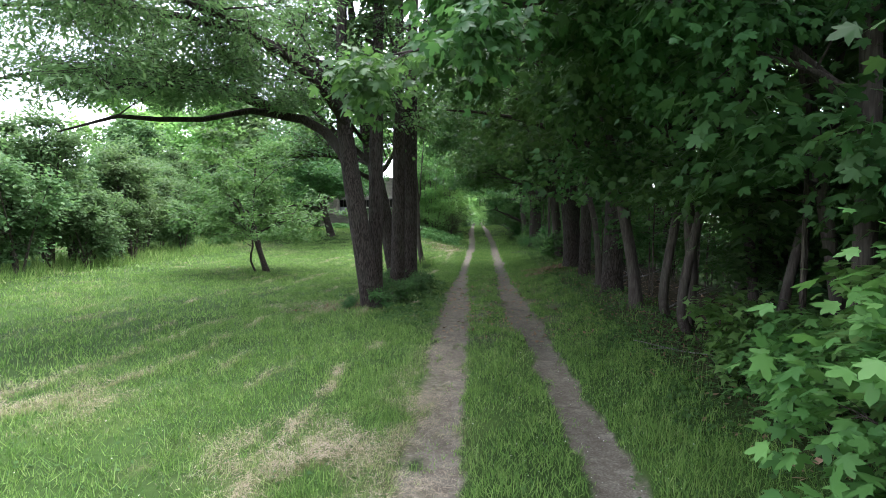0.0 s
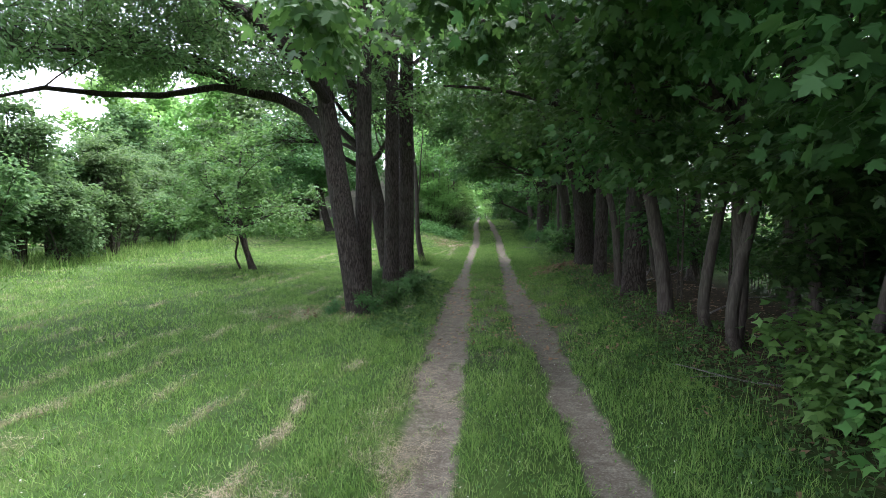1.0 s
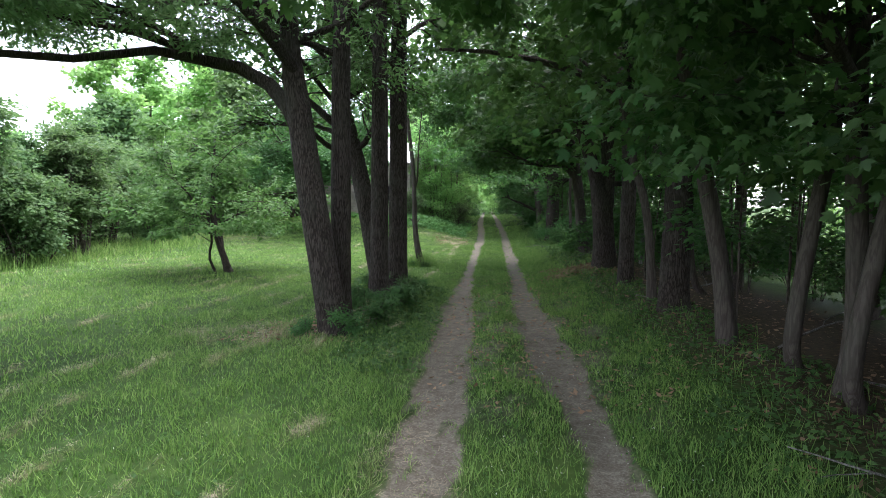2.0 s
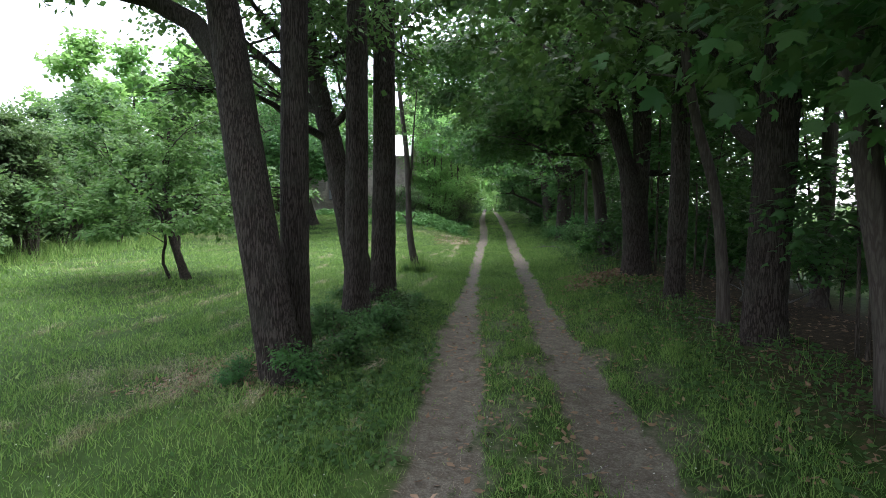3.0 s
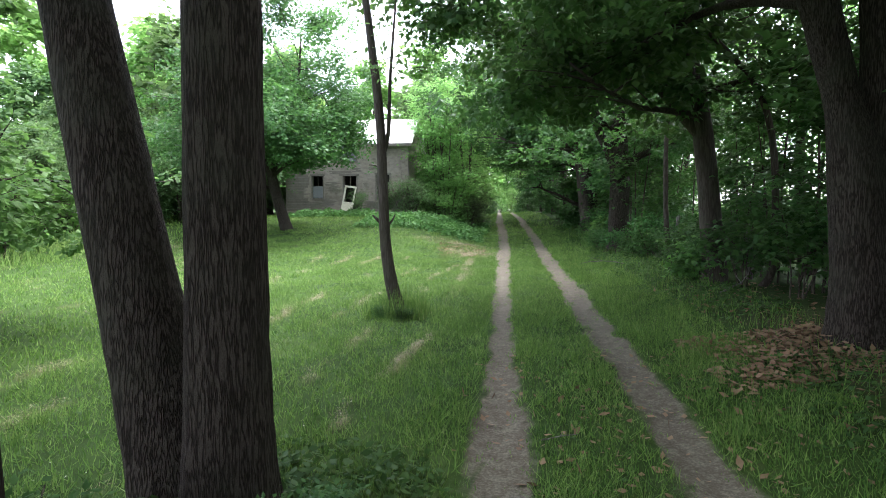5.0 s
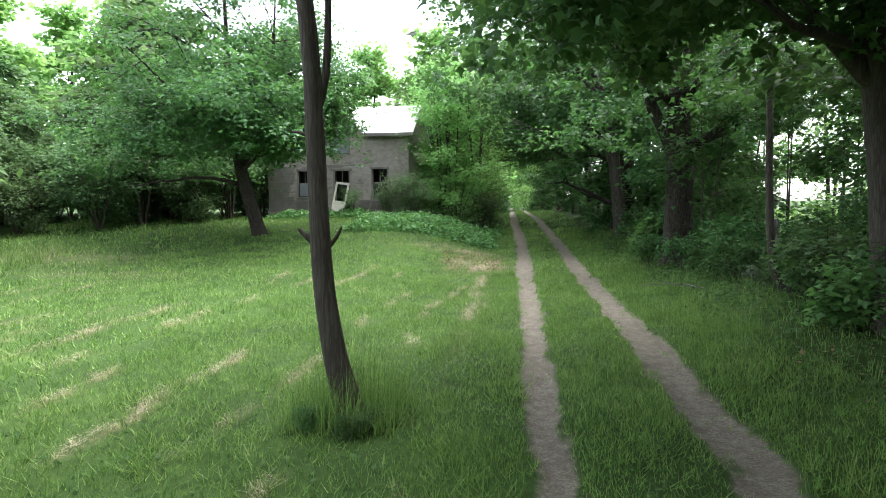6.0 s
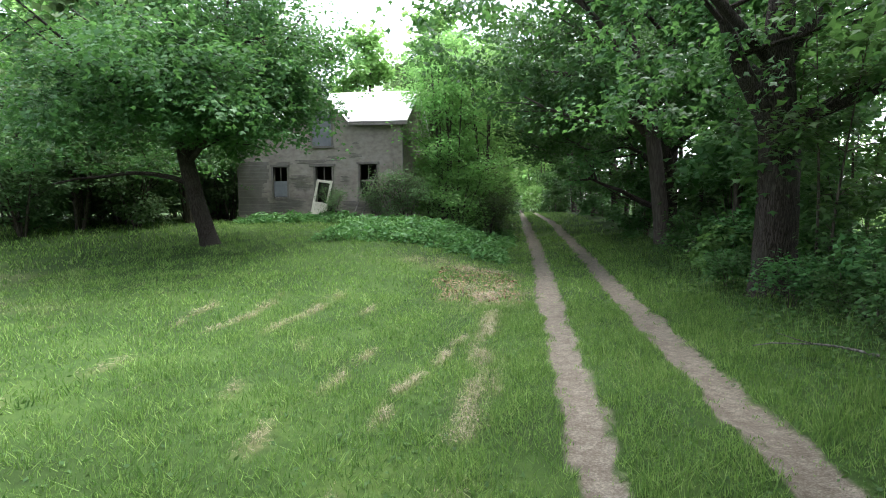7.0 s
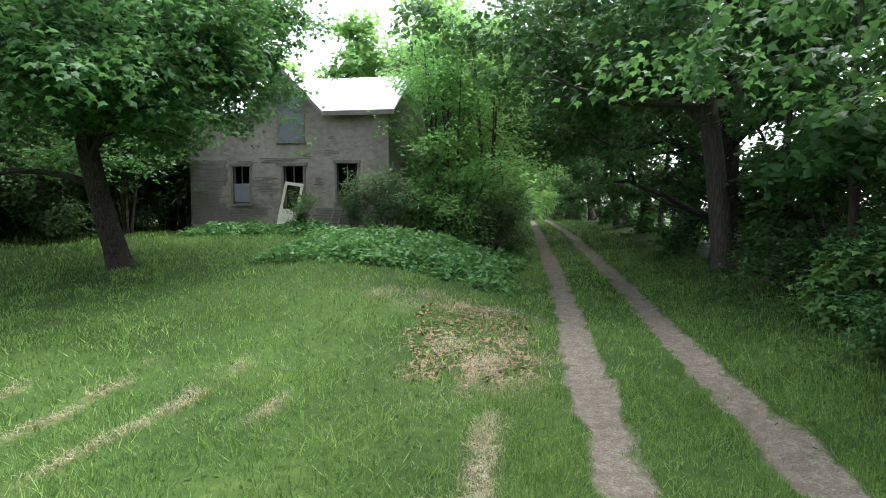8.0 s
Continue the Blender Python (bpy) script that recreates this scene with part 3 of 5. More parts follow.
# the group of tall stems on the lawn's edge
tree("lawn_maple", stand(-3.05, 21.2), [
    [(0.05, -0.2, 0, 0.34), (-0.10, -0.24, 0.8, 0.275), (-0.38, -0.24, 2.6, 0.25), (-0.65, -0.1, 4.2, 0.22), (-0.80, -0.1, 5.5, 0.17), (-0.75, -0.3, 8, 0.12), (-0.5, -0.6, 12, 0.04)],
    [(-0.02, 0.32, 0, 0.26), (-0.02, 0.34, 0.9, 0.205), (0.0, 0.35, 3.0, 0.19), (0.02, 0.4, 5.5, 0.17), (0.1, 0.5, 9, 0.12), (0.3, 0.4, 12.5, 0.04)],
    [(-0.55, -0.15, 3.6, 0.17), (-0.98, 0.15, 4.35, 0.15), (-1.75, 0.5, 5.0, 0.13), (-2.55, 0.1, 5.15, 0.105), (-3.1, -0.9, 5.1, 0.075), (-4.05, -2.3, 4.58, 0.06), (-4.25, -3.9, 4.5, 0.045), (-4.6, -5.6, 3.9, 0.012)],
    [(-2.5, 0.1, 5.1, 0.08), (-2.85, -0.6, 5.45, 0.07), (-3.15, -2.0, 5.5, 0.06), (-3.5, -3.9, 5.1, 0.04), (-3.9, -5.7, 4.6, 0.012)],
    [(-2.4, 0.1, 5.12, 0.075), (-3.5, -0.5, 5.5, 0.06), (-4.4, -2.2, 5.4, 0.045), (-5.3, -4.2, 5.1, 0.012)],
    [(-0.72, -0.15, 4.9, 0.12), (-1.2, -2.0, 5.75, 0.09), (-2.3, -4.6, 6.3, 0.06), (-3.6, -7.2, 6.1, 0.012)],
    [(-0.8, -0.2, 5.7, 0.10), (-2.4, -3.0, 6.4, 0.07), (-4.5, -5.7, 6.2, 0.045), (-6.5, -7.7, 5.6, 0.012)],
    [(-2.5, 0.1, 5.1, 0.07), (-4.4, -1.0, 5.9, 0.06), (-6.2, -3.2, 5.6, 0.04), (-7.8, -5.0, 4.6, 0.012)],
    [(-0.8, -0.2, 6.2, 0.08), (-2.8, -1.6, 6.8, 0.06), (-5.2, -3.4, 6.8, 0.04), (-7.6, -5.4, 6.2, 0.012)],
], dict(SPARSE, side=7, leaves=19, leaf=0.14, spread=0.13), "tall two-stemmed tree with ridged grey bark and long bare lower limbs", "tree", LEAF_HEDGE, BARK_RIDGED, NARROW, 3,
    limbs=11, crown=(0.42, 1.0, 2.6), only=lambda p: p[:, 2] > 5.2 - 0.24 * np.clip(19 - p[:, 1], 0, 6) + 0.25 * wave(p[:, 0], p[:, 1], 0.9))
HIGH = dict(DENSE, side=8, twigs=6, leaves=17, leaf=0.19)
tree("lawn_maple", stand(-2.77, 24.1), [
    [(0, 0, 0, 0.29), (0, 0, 0.9, 0.22), (0.01, 0, 3.4, 0.195), (0.0, 0.1, 6, 0.17), (0.0, 0.3, 12.5, 0.05)],
], HIGH, "tall straight tree with ridged grey bark in a cluster", "tree", LEAF_MAPLE, BARK_RIDGED, MAPLE_FAR, 7, limbs=13, crown=(0.5, 1.0, 4.8), only=above(6.2))
tree("lawn_maple", stand(-2.60, 26.1), [
    [(-0.04, -0.1, 0, 0.33), (-0.03, -0.1, 0.9, 0.265), (0.01, -0.1, 3.4, 0.235), (0.0, 0.1, 7, 0.20), (0.2, 0.3, 13, 0.05)],
], HIGH, "tall upright tree with ridged grey bark in a cluster", "tree", LEAF_MAPLE, BARK_RIDGED, MAPLE_FAR, 9, limbs=15, crown=(0.45, 1.0, 5.2), only=above(6.0))
tree("lawn_maple", stand(-3.02, 26.2), [
    [(0, 0, 0, 0.38), (-0.25, 0, 1.1, 0.28), (-0.68, 0.05, 3.2, 0.23), (-1.35, 0.3, 6.0, 0.17), (-2.0, 0.6, 11, 0.05)],
    [(-0.9, 0.1, 4.1, 0.12), (-1.8, 0.0, 4.9, 0.09), (-2.9, -0.2, 5.9, 0.06), (-4.2, -0.4, 7.4, 0.015)],
], SPARSE, "leaning tree with ridged grey bark in a cluster", "tree", LEAF_MAPLE, BARK_RIDGED, MAPLE_FAR, 10, limbs=10, crown=(0.5, 1.0, 3.2))
tree("young_tree", stand(-2.77, 33.4), [
    [(0.02, 0, 0, 0.18), (-0.05, 0, 0.3, 0.14), (-0.15, 0, 0.7, 0.12), (-0.24, 0, 1.3, 0.107), (-0.28, 0, 1.9, 0.1), (-0.31, 0, 2.8, 0.093), (-0.37, 0, 4.0, 0.083), (-0.67, 0, 6.6, 0.06), (-0.9, 0, 9.5, 0.03)],
    [(-0.30, 0, 1.78, 0.035), (-0.41, -0.02, 1.88, 0.03), (-0.49, -0.03, 1.95, 0.016)],
    [(-0.24, 0.02, 1.74, 0.025), (-0.14, 0.05, 1.86, 0.02), (-0.08, 0.06, 1.97, 0.01)],
    [(-0.34, 0, 2.84, 0.02), (-0.46, -0.02, 2.89, 0.014), (-0.55, -0.03, 2.90, 0.008)],
    [(-0.32, 0, 3.0, 0.045), (-0.20, 0.05, 3.5, 0.04), (-0.16, 0.1, 4.6, 0.03), (0.0, 0.1, 6.5, 0.01)],
], dict(SPARSE, leaves=4, side=3, thick=0.2), "slender young tree with smooth grey trunk and few twigs", "tree", LEAF_HEDGE, BARK_SMOOTH, OVATE, 12, limbs=3, crown=(0.66, 1.0, 1.3), only=above(4.2))

# the small crooked tree standing alone in the lawn
tree("apple_tree", stand(-9.4, 30.4), [
    [(0.1, 0, 0, 0.17), (-0.05, 0, 0.5, 0.12), (-0.35, 0.1, 1.3, 0.11), (-0.55, 0.2, 2.2, 0.10), (-0.5, 0.2, 3.6, 0.06), (-0.4, 0.3, 5.2, 0.02)],
    [(-0.35, 0, 0, 0.05), (-0.62, 0, 0.6, 0.045), (-0.5, 0, 1.3, 0.04), (-0.75, 0.1, 2.2, 0.04), (-1.2, 0.2, 3.2, 0.02)],
], dict(SPARSE, side=6, twigs=5, leaves=26, leaf=0.16, twig_len=0.6, spread=0.11, lift=-0.02), "small crooked apple tree with a spreading leafy crown", "tree",
    LEAF_APPLE, BARK_RIDGED, OVATE, 15, limbs=14, crown=(0.28, 1.0, 3.4), only=lambda p: p[:, 2] > 1.45 + 0.2 * wave(p[:, 0], p[:, 1], 0.5))

# the maple before the house
tree("shade_maple", stand(-12.1, 52.0), [
    [(0.25, 0, 0, 0.36), (0.12, 0, 0.5, 0.29), (-0.2, 0, 1.6, 0.26), (-0.6, 0, 3.4, 0.24), (-0.9, 0, 6, 0.17), (-1.0, 0, 10.5, 0.05)],
    [(-0.5, 0, 3.0, 0.14), (0.4, 0.2, 4.6, 0.12), (0.9, 0.3, 7.5, 0.07), (1.1, 0.3, 10, 0.03)],
    [(-0.55, 0, 3.6, 0.10), (1.0, -0.3, 4.7, 0.07), (2.6, -0.5, 5.2, 0.04), (3.8, -0.6, 5.0, 0.012)],
    [(-0.85, 0, 5.2, 0.09), (0.9, 0.2, 6.5, 0.06), (2.4, 0.4, 7.1, 0.04), (3.6, 0.4, 7.0, 0.01)],
    [(-0.6, 0, 3.8, 0.09), (1.2, -0.6, 4.5, 0.06), (2.8, -1.0, 4.8, 0.04), (4.2, -1.2, 4.4, 0.01)],
    [(-0.7, 0, 4.4, 0.09), (0.8, -1.6, 5.3, 0.06), (2.4, -2.6, 5.5, 0.04), (3.6, -3.2, 5.1, 0.01)],
    [(-0.6, 0, 3.9, 0.09), (-2.2, -0.6, 4.6, 0.06), (-3.9, -0.9, 4.7, 0.04), (-5.2, -1.0, 4.3, 0.01)],
], dict(DENSE, side=9, leaves=18, leaf=0.16, hang=0.5, spread=0.2, twig_lift=-0.04, tilt=0.35), "broad maple with a dense dark green crown on the lawn", "tree", LEAF_MAPLE, BARK_RIDGED, MAPLE_MID, 21,
    limbs=13, crown=(0.33, 1.0, 6.0), only=lambda p: (p[:, 2] > np.where(p[:, 0] > -12.5, 4.0, 3.4) + 0.3 * wave(p[:, 0], p[:, 1], 0.8)) & (p[:, 0] < -7.9 + 0.5 * wave(p[:, 1], p[:, 2], 0.7)))

# the row on the woodland side
tree("row_maple", stand(3.66, 30.3), [
    [(0.08, 0, 0, 0.46), (0.05, 0, 0.5, 0.385), (0.0, 0, 1.3, 0.345), (-0.10, 0, 2.3, 0.33), (-0.30, 0, 3.1, 0.215), (-0.56, 0, 4.0, 0.215), (-0.92, 0, 5.4, 0.22), (-1.3, 0, 8.0, 0.18), (-1.6, 0, 13, 0.04)],
    [(0.08, 0.02, 1.5, 0.22), (0.10, 0.02, 2.4, 0.235), (0.13, 0, 3.3, 0.22), (0.12, 0, 4.2, 0.235), (0.06, 0, 5.5, 0.24), (0.1, 0, 8, 0.18), (0.5, 0, 13, 0.04)],
    [(0.2, 0, 2.9, 0.09), (1.2, 0.2, 2.95, 0.07), (2.2, 0.3, 3.3, 0.05), (3.2, 0.3, 3.9, 0.02)],
    [(-0.75, 0, 4.7, 0.12), (-1.9, 0.6, 6.1, 0.09), (-3.6, 1.2, 6.8, 0.06), (-5.4, 1.8, 6.3, 0.015)],
    [(-0.85, 0, 5.2, 0.10), (-1.6, 1.8, 6.6, 0.08), (-2.8, 4.0, 7.0, 0.05), (-4.2, 6.0, 6.4, 0.015)],
    [(-0.62, 0, 4.3, 0.09), (-1.1, 1.8, 4.9, 0.07), (-2.0, 3.8, 4.8, 0.045), (-3.0, 5.4, 4.3, 0.012)],
], dict(DENSE, leaves=18), "forked maple with thick dark trunk beside the lane", "tree", LEAF_MAPLE, BARK_RIDGED, MAPLE_MID, 31, limbs=9, crown=(0.42, 1.0, 4.6), only=lambda p: p[:, 2] > np.where(p[:, 0] < 1.6, np.where(p[:, 1] > 33.2, 3.8, 4.7), 5.6) + 0.35 * wave(p[:, 0], p[:, 1], 0.8))
tree("row_maple", stand(3.45, 26.0), [
    [(0, 0, 0, 0.26), (0, 0, 0.6, 0.20), (0.02, 0, 3, 0.18), (-0.1, 0, 6, 0.15), (-0.2, 0, 12, 0.04)],
], dict(DENSE, leaves=19), "straight maple with dark bark at the wood's edge", "tree", LEAF_MAPLE, BARK_RIDGED, MAPLE_MID, 33, limbs=13, crown=(0.42, 1.0, 4.4), only=airy(5.0))
tree("row_maple", stand(3.55, 22.3), [
    [(0, 0, 0, 0.34), (0, 0, 0.8, 0.275), (0.05, 0, 3, 0.26), (0.1, 0, 6, 0.21), (-0.1, 0, 14, 0.05)],
    [(0.0, 0, 3.4, 0.11), (-0.45, 0.2, 4.1, 0.09), (-1.1, 0.4, 4.5, 0.07), (-2.0, 0.8, 5.3, 0.02)],
], dict(DENSE, leaves=16, leaf=0.14, twig_len=0.7, spread=0.17), "thick straight maple with dark bark at the wood's edge", "tree", LEAF_MAPLE, BARK_RIDGED, MAPLE_FINE, 35, limbs=13, crown=(0.32, 1.0, 5.4), only=airy(3.9))
tree("row_maple", stand(3.42, 23.4), [
    [(0, 0, 0, 0.115), (-0.06, 0, 1.0, 0.09), (-0.22, 0, 2.2, 0.085), (-0.62, 0, 3.6, 0.075), (-0.85, 0, 5.2, 0.06), (-0.9, 0.2, 9, 0.02)],
], dict(DENSE, leaves=14, leaf=0.14, twig_len=0.7, spread=0.17), "slim crooked young maple at the wood's edge", "tree", LEAF_MAPLE, BARK_SMOOTH, MAPLE_MID, 38, limbs=10, crown=(0.5, 1.0, 3.0), only=airy(4.6, 6.8))
tree("row_maple", stand(3.45, 19.4), [
    [(0, 0, 0, 0.17), (-0.15, 0, 1.2, 0.13), (-0.6, 0, 3.4, 0.12), (-1.1, 0, 6, 0.09), (-1.4, 0, 11, 0.03)],
], dict(DENSE, leaves=14, leaf=0.14, twig_len=0.7, spread=0.17), "slim leaning maple at the wood's edge", "tree", LEAF_MAPLE, BARK_SMOOTH, MAPLE_FINE, 37, limbs=11, crown=(0.36, 1.0, 3.6), only=airy(3.9))
tree("row_maple", stand(3.62, 45.4), [
    [(0, 0, 0, 0.50), (0, 0, 0.6, 0.40), (0.02, 0, 2.6, 0.365), (0.0, 0.1, 3.6, 0.35), (0.02, 0.2, 5.0, 0.28), (0.1, 0.2, 7, 0.2), (0.1, 0.2, 13, 0.05)],
    [(-0.1, 0, 3.1, 0.19), (-0.45, -0.05, 3.9, 0.17), (-0.85, -0.1, 4.7, 0.15), (-1.25, -0.2, 6.0, 0.11), (-1.7, -0.3, 9, 0.04)],
    [(0.15, 0, 3.2, 0.15), (0.75, -0.1, 3.65, 0.13), (1.5, -0.2, 4.1, 0.10), (2.5, -0.4, 4.3, 0.06), (4.0, -0.6, 4.9, 0.03)],
    [(0.05, 0.1, 4.3, 0.13), (0.5, 0.2, 5.2, 0.11), (1.4, 0.4, 6.2, 0.08), (2.2, 0.5, 7.6, 0.03)],
    [(-0.2, 0, 4.6, 0.11), (-2.0, -1.0, 6.0, 0.08), (-3.6, -2.0, 6.6, 0.05), (-5.0, -2.8, 6.0, 0.015)],
], dict(DENSE, side=7), "old maple with heavy spreading limbs beside the lane", "tree", LEAF_MAPLE, BARK_RIDGED, MAPLE_MID, 41, limbs=7, crown=(0.34, 1.0, 4.8), only=airy(3.8, 9.5))
tree("row_maple", stand(4.4, 57.0), [
    [(0, 0, 0, 0.48), (0, 0, 0.6, 0.38), (0, 0, 3.6, 0.33), (0.15, 0.2, 7, 0.25), (0.1, 0.2, 14, 0.05)],
], DENSE, "thick old maple beside the lane", "tree", LEAF_MAPLE, BARK_RIDGED, MAPLE_MID, 43, limbs=15, crown=(0.2, 1.0, 5.0), only=above(2.7))

# trees whose boughs hang over the lane where it enters the shade
tree("row_maple", stand(3.7, 16.9), [
    [(0, 0, 0, 0.13), (0.08, 0, 1.0, 0.11), (-0.1, -0.1, 3.2, 0.10), (-0.2, -0.2, 6, 0.08), (-0.3, -0.2, 11, 0.03)],
    [(-0.1, -0.1, 3.3, 0.08), (-1.5, -1.2, 4.4, 0.06), (-3.4, -2.6, 4.7, 0.04), (-5.2, -3.6, 4.2, 0.012)],
    [(-0.15, -0.1, 4.0, 0.08), (-1.8, -2.4, 5.2, 0.06), (-3.2, -4.6, 5.3, 0.04), (-4.6, -6.4, 4.8, 0.012)],
    [(-0.12, -0.1, 3.6, 0.08), (-1.8, 0.3, 4.9, 0.06), (-3.6, 0.4, 5.2, 0.04), (-5.4, 0.2, 4.6, 0.012)],
    [(-0.15, -0.1, 4.9, 0.08), (-2.0, 1.6, 6.2, 0.06), (-4.0, 2.6, 6.3, 0.04), (-6.0, 3.2, 5.4, 0.012)],
], dict(BOUGH, leaves=11), "maple with long leafy boughs hanging over the lane", "tree", LEAF_MAPLE, BARK_SMOOTH, MAPLE_FINE, 45, limbs=11, crown=(0.30, 1.0, 2.2), only=above(2.9))
tree("row_maple", stand(4.0, 12.2), [
    [(0, 0, 0, 0.14), (-0.08, 0, 1.0, 0.12), (-0.1, 0, 3.2, 0.11), (-0.2, 0, 6, 0.09), (-0.3, 0, 10, 0.03)],
    [(-0.1, 0, 3.2, 0.08), (-1.4, 0.2, 4.3, 0.06), (-3.2, 0.2, 4.6, 0.04), (-5.0, 0.4, 4.2, 0.012)],
], dict(BOUGH, leaves=11), "maple with long leafy boughs hanging over the lane", "tree", LEAF_MAPLE, BARK_SMOOTH, MAPLE_FINE, 46, limbs=10, crown=(0.28, 1.0, 2.0), only=above(2.9))

# woodland trees behind them: a few models, each planted several times
def wood_model(seed, tall, r, reach, limbs, low, clear=2.5, shape=MAPLE_FAR, count=13, size=0.22):
    rng = np.random.default_rng(seed + 500)
    k = rng.normal(0, 0.2, 8)
    return tree("woodland_maple", (0, 0, -50), [
        [(0, 0, 0, r * 1.12), (k[0], k[1], 0.8, r), (k[2] * 2, k[3] * 2, tall * 0.4, r * 0.8), (k[4] * 4, k[5] * 4, tall * 0.7, r * 0.5), (k[6] * 5, k[7] * 5, tall, 0.02)],
    ], dict(DENSE, side=7, leaves=count, leaf=size), "woodland maple with dark trunk and dense crown", "tree", LEAF_MAPLE, BARK_SMOOTH, shape, seed, limbs=limbs,
        crown=(low, 1.0, reach), group="woodland maples along the lane", only=above(clear, -50))


def plant(model, spots, seed, lo=0.85, hi=1.15):
    """Sets the model on the first spot and copies of it on the others."""
    rng = np.random.default_rng(seed)
    for n, (x, y) in enumerate(spots):
        s = rng.uniform(lo, hi)
        m = pose(x, y, ground_at(x, y) - 0.06, 0, 0, rng.uniform(0, 360)) @ Matrix.Scale(s, 4)
        if n < len(spots) - 1:
            copy_thing(model, m)
        else:
            model.matrix_basis = m


wood_a = wood_model(51, 11.0, 0.105, 2.9, 13, 0.26)
wood_b = wood_model(52, 13.0, 0.135, 3.3, 14, 0.3)
wood_c = wood_model(53, 10.0, 0.08, 2.5, 12, 0.45, 4.0, MAPLE_MID, 14, 0.17)
wood_near = wood_model(54, 10.5, 0.085, 2.7, 12, 0.28, 2.3, MAPLE_FINE, 13, 0.145)
# Maples added to shade the lane, their crowns set above the view
wood_shade = wood_model(56, 13.5, 0.13, 3.6, 14, 0.46, 6.6, MAPLE_FAR, 14)
plant(wood_shade, [(6.4, 28.6), (7.4, 33.2), (5.9, 25.4), (7.0, 21.6), (6.8, 37.8), (5.6, 18.6)], 65)
plant(wood_a, [(4.6, 50.5), (6.0, 62), (4.2, 73), (4.2, 92)], 61)
# The first four stand out of view, added to block light from the field
plant(wood_b, [(8.6, 6.0), (9.2, 10.0), (9.0, 14.2), (9.6, 2.0), (8.2, 54.0), (7.0, 59.0), (9.5, 63.0), (4.6, 65), (5.0, 80), (4.5, 99), (4.8, 114)], 62)
plant(wood_c, [(4.9, 24.4), (6.7, 31.2), (8.4, 36.0), (4.7, 35.5), (4.3, 40), (4.2, 53.5), (4.0, 61), (4.0, 69), (-3.6, 76), (3.8, 86)], 63)
# The one at (5.7, 5.6) is unseen, added to shade the near boughs
plant(wood_near, [(4.5, 8.8), (5.6, 7.2), (3.7, 17.9), (4.9, 16.8), (4.3, 14.4), (4.8, 12.0), (3.65, 16.5), (4.3, 13.4), (4.6, 10.6), (6.0, 9.6), (5.6, 12.0), (5.4, 14.4), (6.5, 8.0), (7.4, 12.5), (6.6, 15.5), (5.7, 5.6)], 64)

# maples that lean out over the lane farther on
lean = tree("lane_maple", (0, 0, -50), [
    [(0, 0, 0, 0.30), (-0.1, 0, 1.0, 0.24), (-0.5, 0, 4, 0.2), (-1.4, 0, 7.5, 0.14), (-2.4, 0, 11.5, 0.03)],
    [(-0.5, 0, 3.4, 0.12), (-1.8, 0.3, 4.9, 0.09), (-3.4, 0.5, 5.6, 0.06), (-4.9, 0.6, 5.3, 0.015)],
    [(-0.6, 0, 4.4, 0.12), (-1.9, -0.8, 6.6, 0.09), (-3.4, -1.2, 8.0, 0.06), (-4.6, -1.4, 8.6, 0.015)],
], dict(DENSE, leaves=18, side=7, leaf=0.15), "maple leaning out over the lane with a dense hanging crown", "tree", LEAF_MAPLE, BARK_SMOOTH, MAPLE_FAR, 55, limbs=12,
    crown=(0.36, 1.0, 3.9), group="maples leaning over the lane", only=above(3.7, -50))
for x, y, turn, s in ((4.0, 36.2, 6, 1.0), (3.9, 55.4, -10, 1.2), (4.2, 67.0, 14, 1.05), (3.9, 74.0, -5, 1.1), (3.9, 88.0, 10, 1.2)):
    copy_thing(lean, pose(x, y, ground_at(x, y) - 0.06, 0, 0, turn) @ Matrix.Scale(s, 4))
lean.matrix_basis = pose(-5.2, 79, ground_at(-5.2, 79), 0, 0, 170) @ Matrix.Scale(1.2, 4)

# ---------------------------------------------------------------- rough hedge, far trees
HEDGE = dict(side=5, side_len=0.5, twigs=4, twig_len=0.6, leaves=12, spread=0.12, leaf=0.19, jitter=0.12, lift=0.05, side_lift=0.05, twig_lift=0.0, hang=0.2)


def shrub_model(name, seed, tall, stems, label, leaf_mat, spec, group, shape=OVATE, limbs=5, reach=1.2, low=0.3, spread=0.9, r=0.035):
    rng = np.random.default_rng(seed)
    lines = []
    for k in range(stems):
        a, lean = rng.uniform(0, 6.28), rng.uniform(0.25, 1.0) * spread
        c, s, h = math.cos(a), math.sin(a), tall * rng.uniform(0.7, 1.0)
        lines.append([(c * 0.1, s * 0.1, 0, r * 1.2), (c * lean * 0.4, s * lean * 0.4, h * 0.35, r), (c * lean * 0.8, s * lean * 0.8, h * 0.7, r * 0.6), (c * lean * 1.2, s * lean * 1.2, h, 0.008)])
    return tree(name, (0, 0, -50), lines, spec, label, "shrub", leaf_mat, BARK_TWIG, shape, seed, group=group, limbs=limbs, crown=(low, 1.0, reach), only=lambda p: np.ones(len(p), bool))


hedge_a = shrub_model("hedge_shrub", 71, 5.6, 9, "tall overgrown hedge shrub with grey stems", LEAF_HEDGE, HEDGE, "overgrown hedge along the lawn", low=0.34, spread=1.3, r=0.05)
hedge_b = shrub_model("hedge_shrub", 72, 3.8, 7, "bushy overgrown hedge shrub with thin stems", LEAF_HEDGE, HEDGE, "overgrown hedge along the lawn", reach=1.2, low=0.26, spread=1.4)
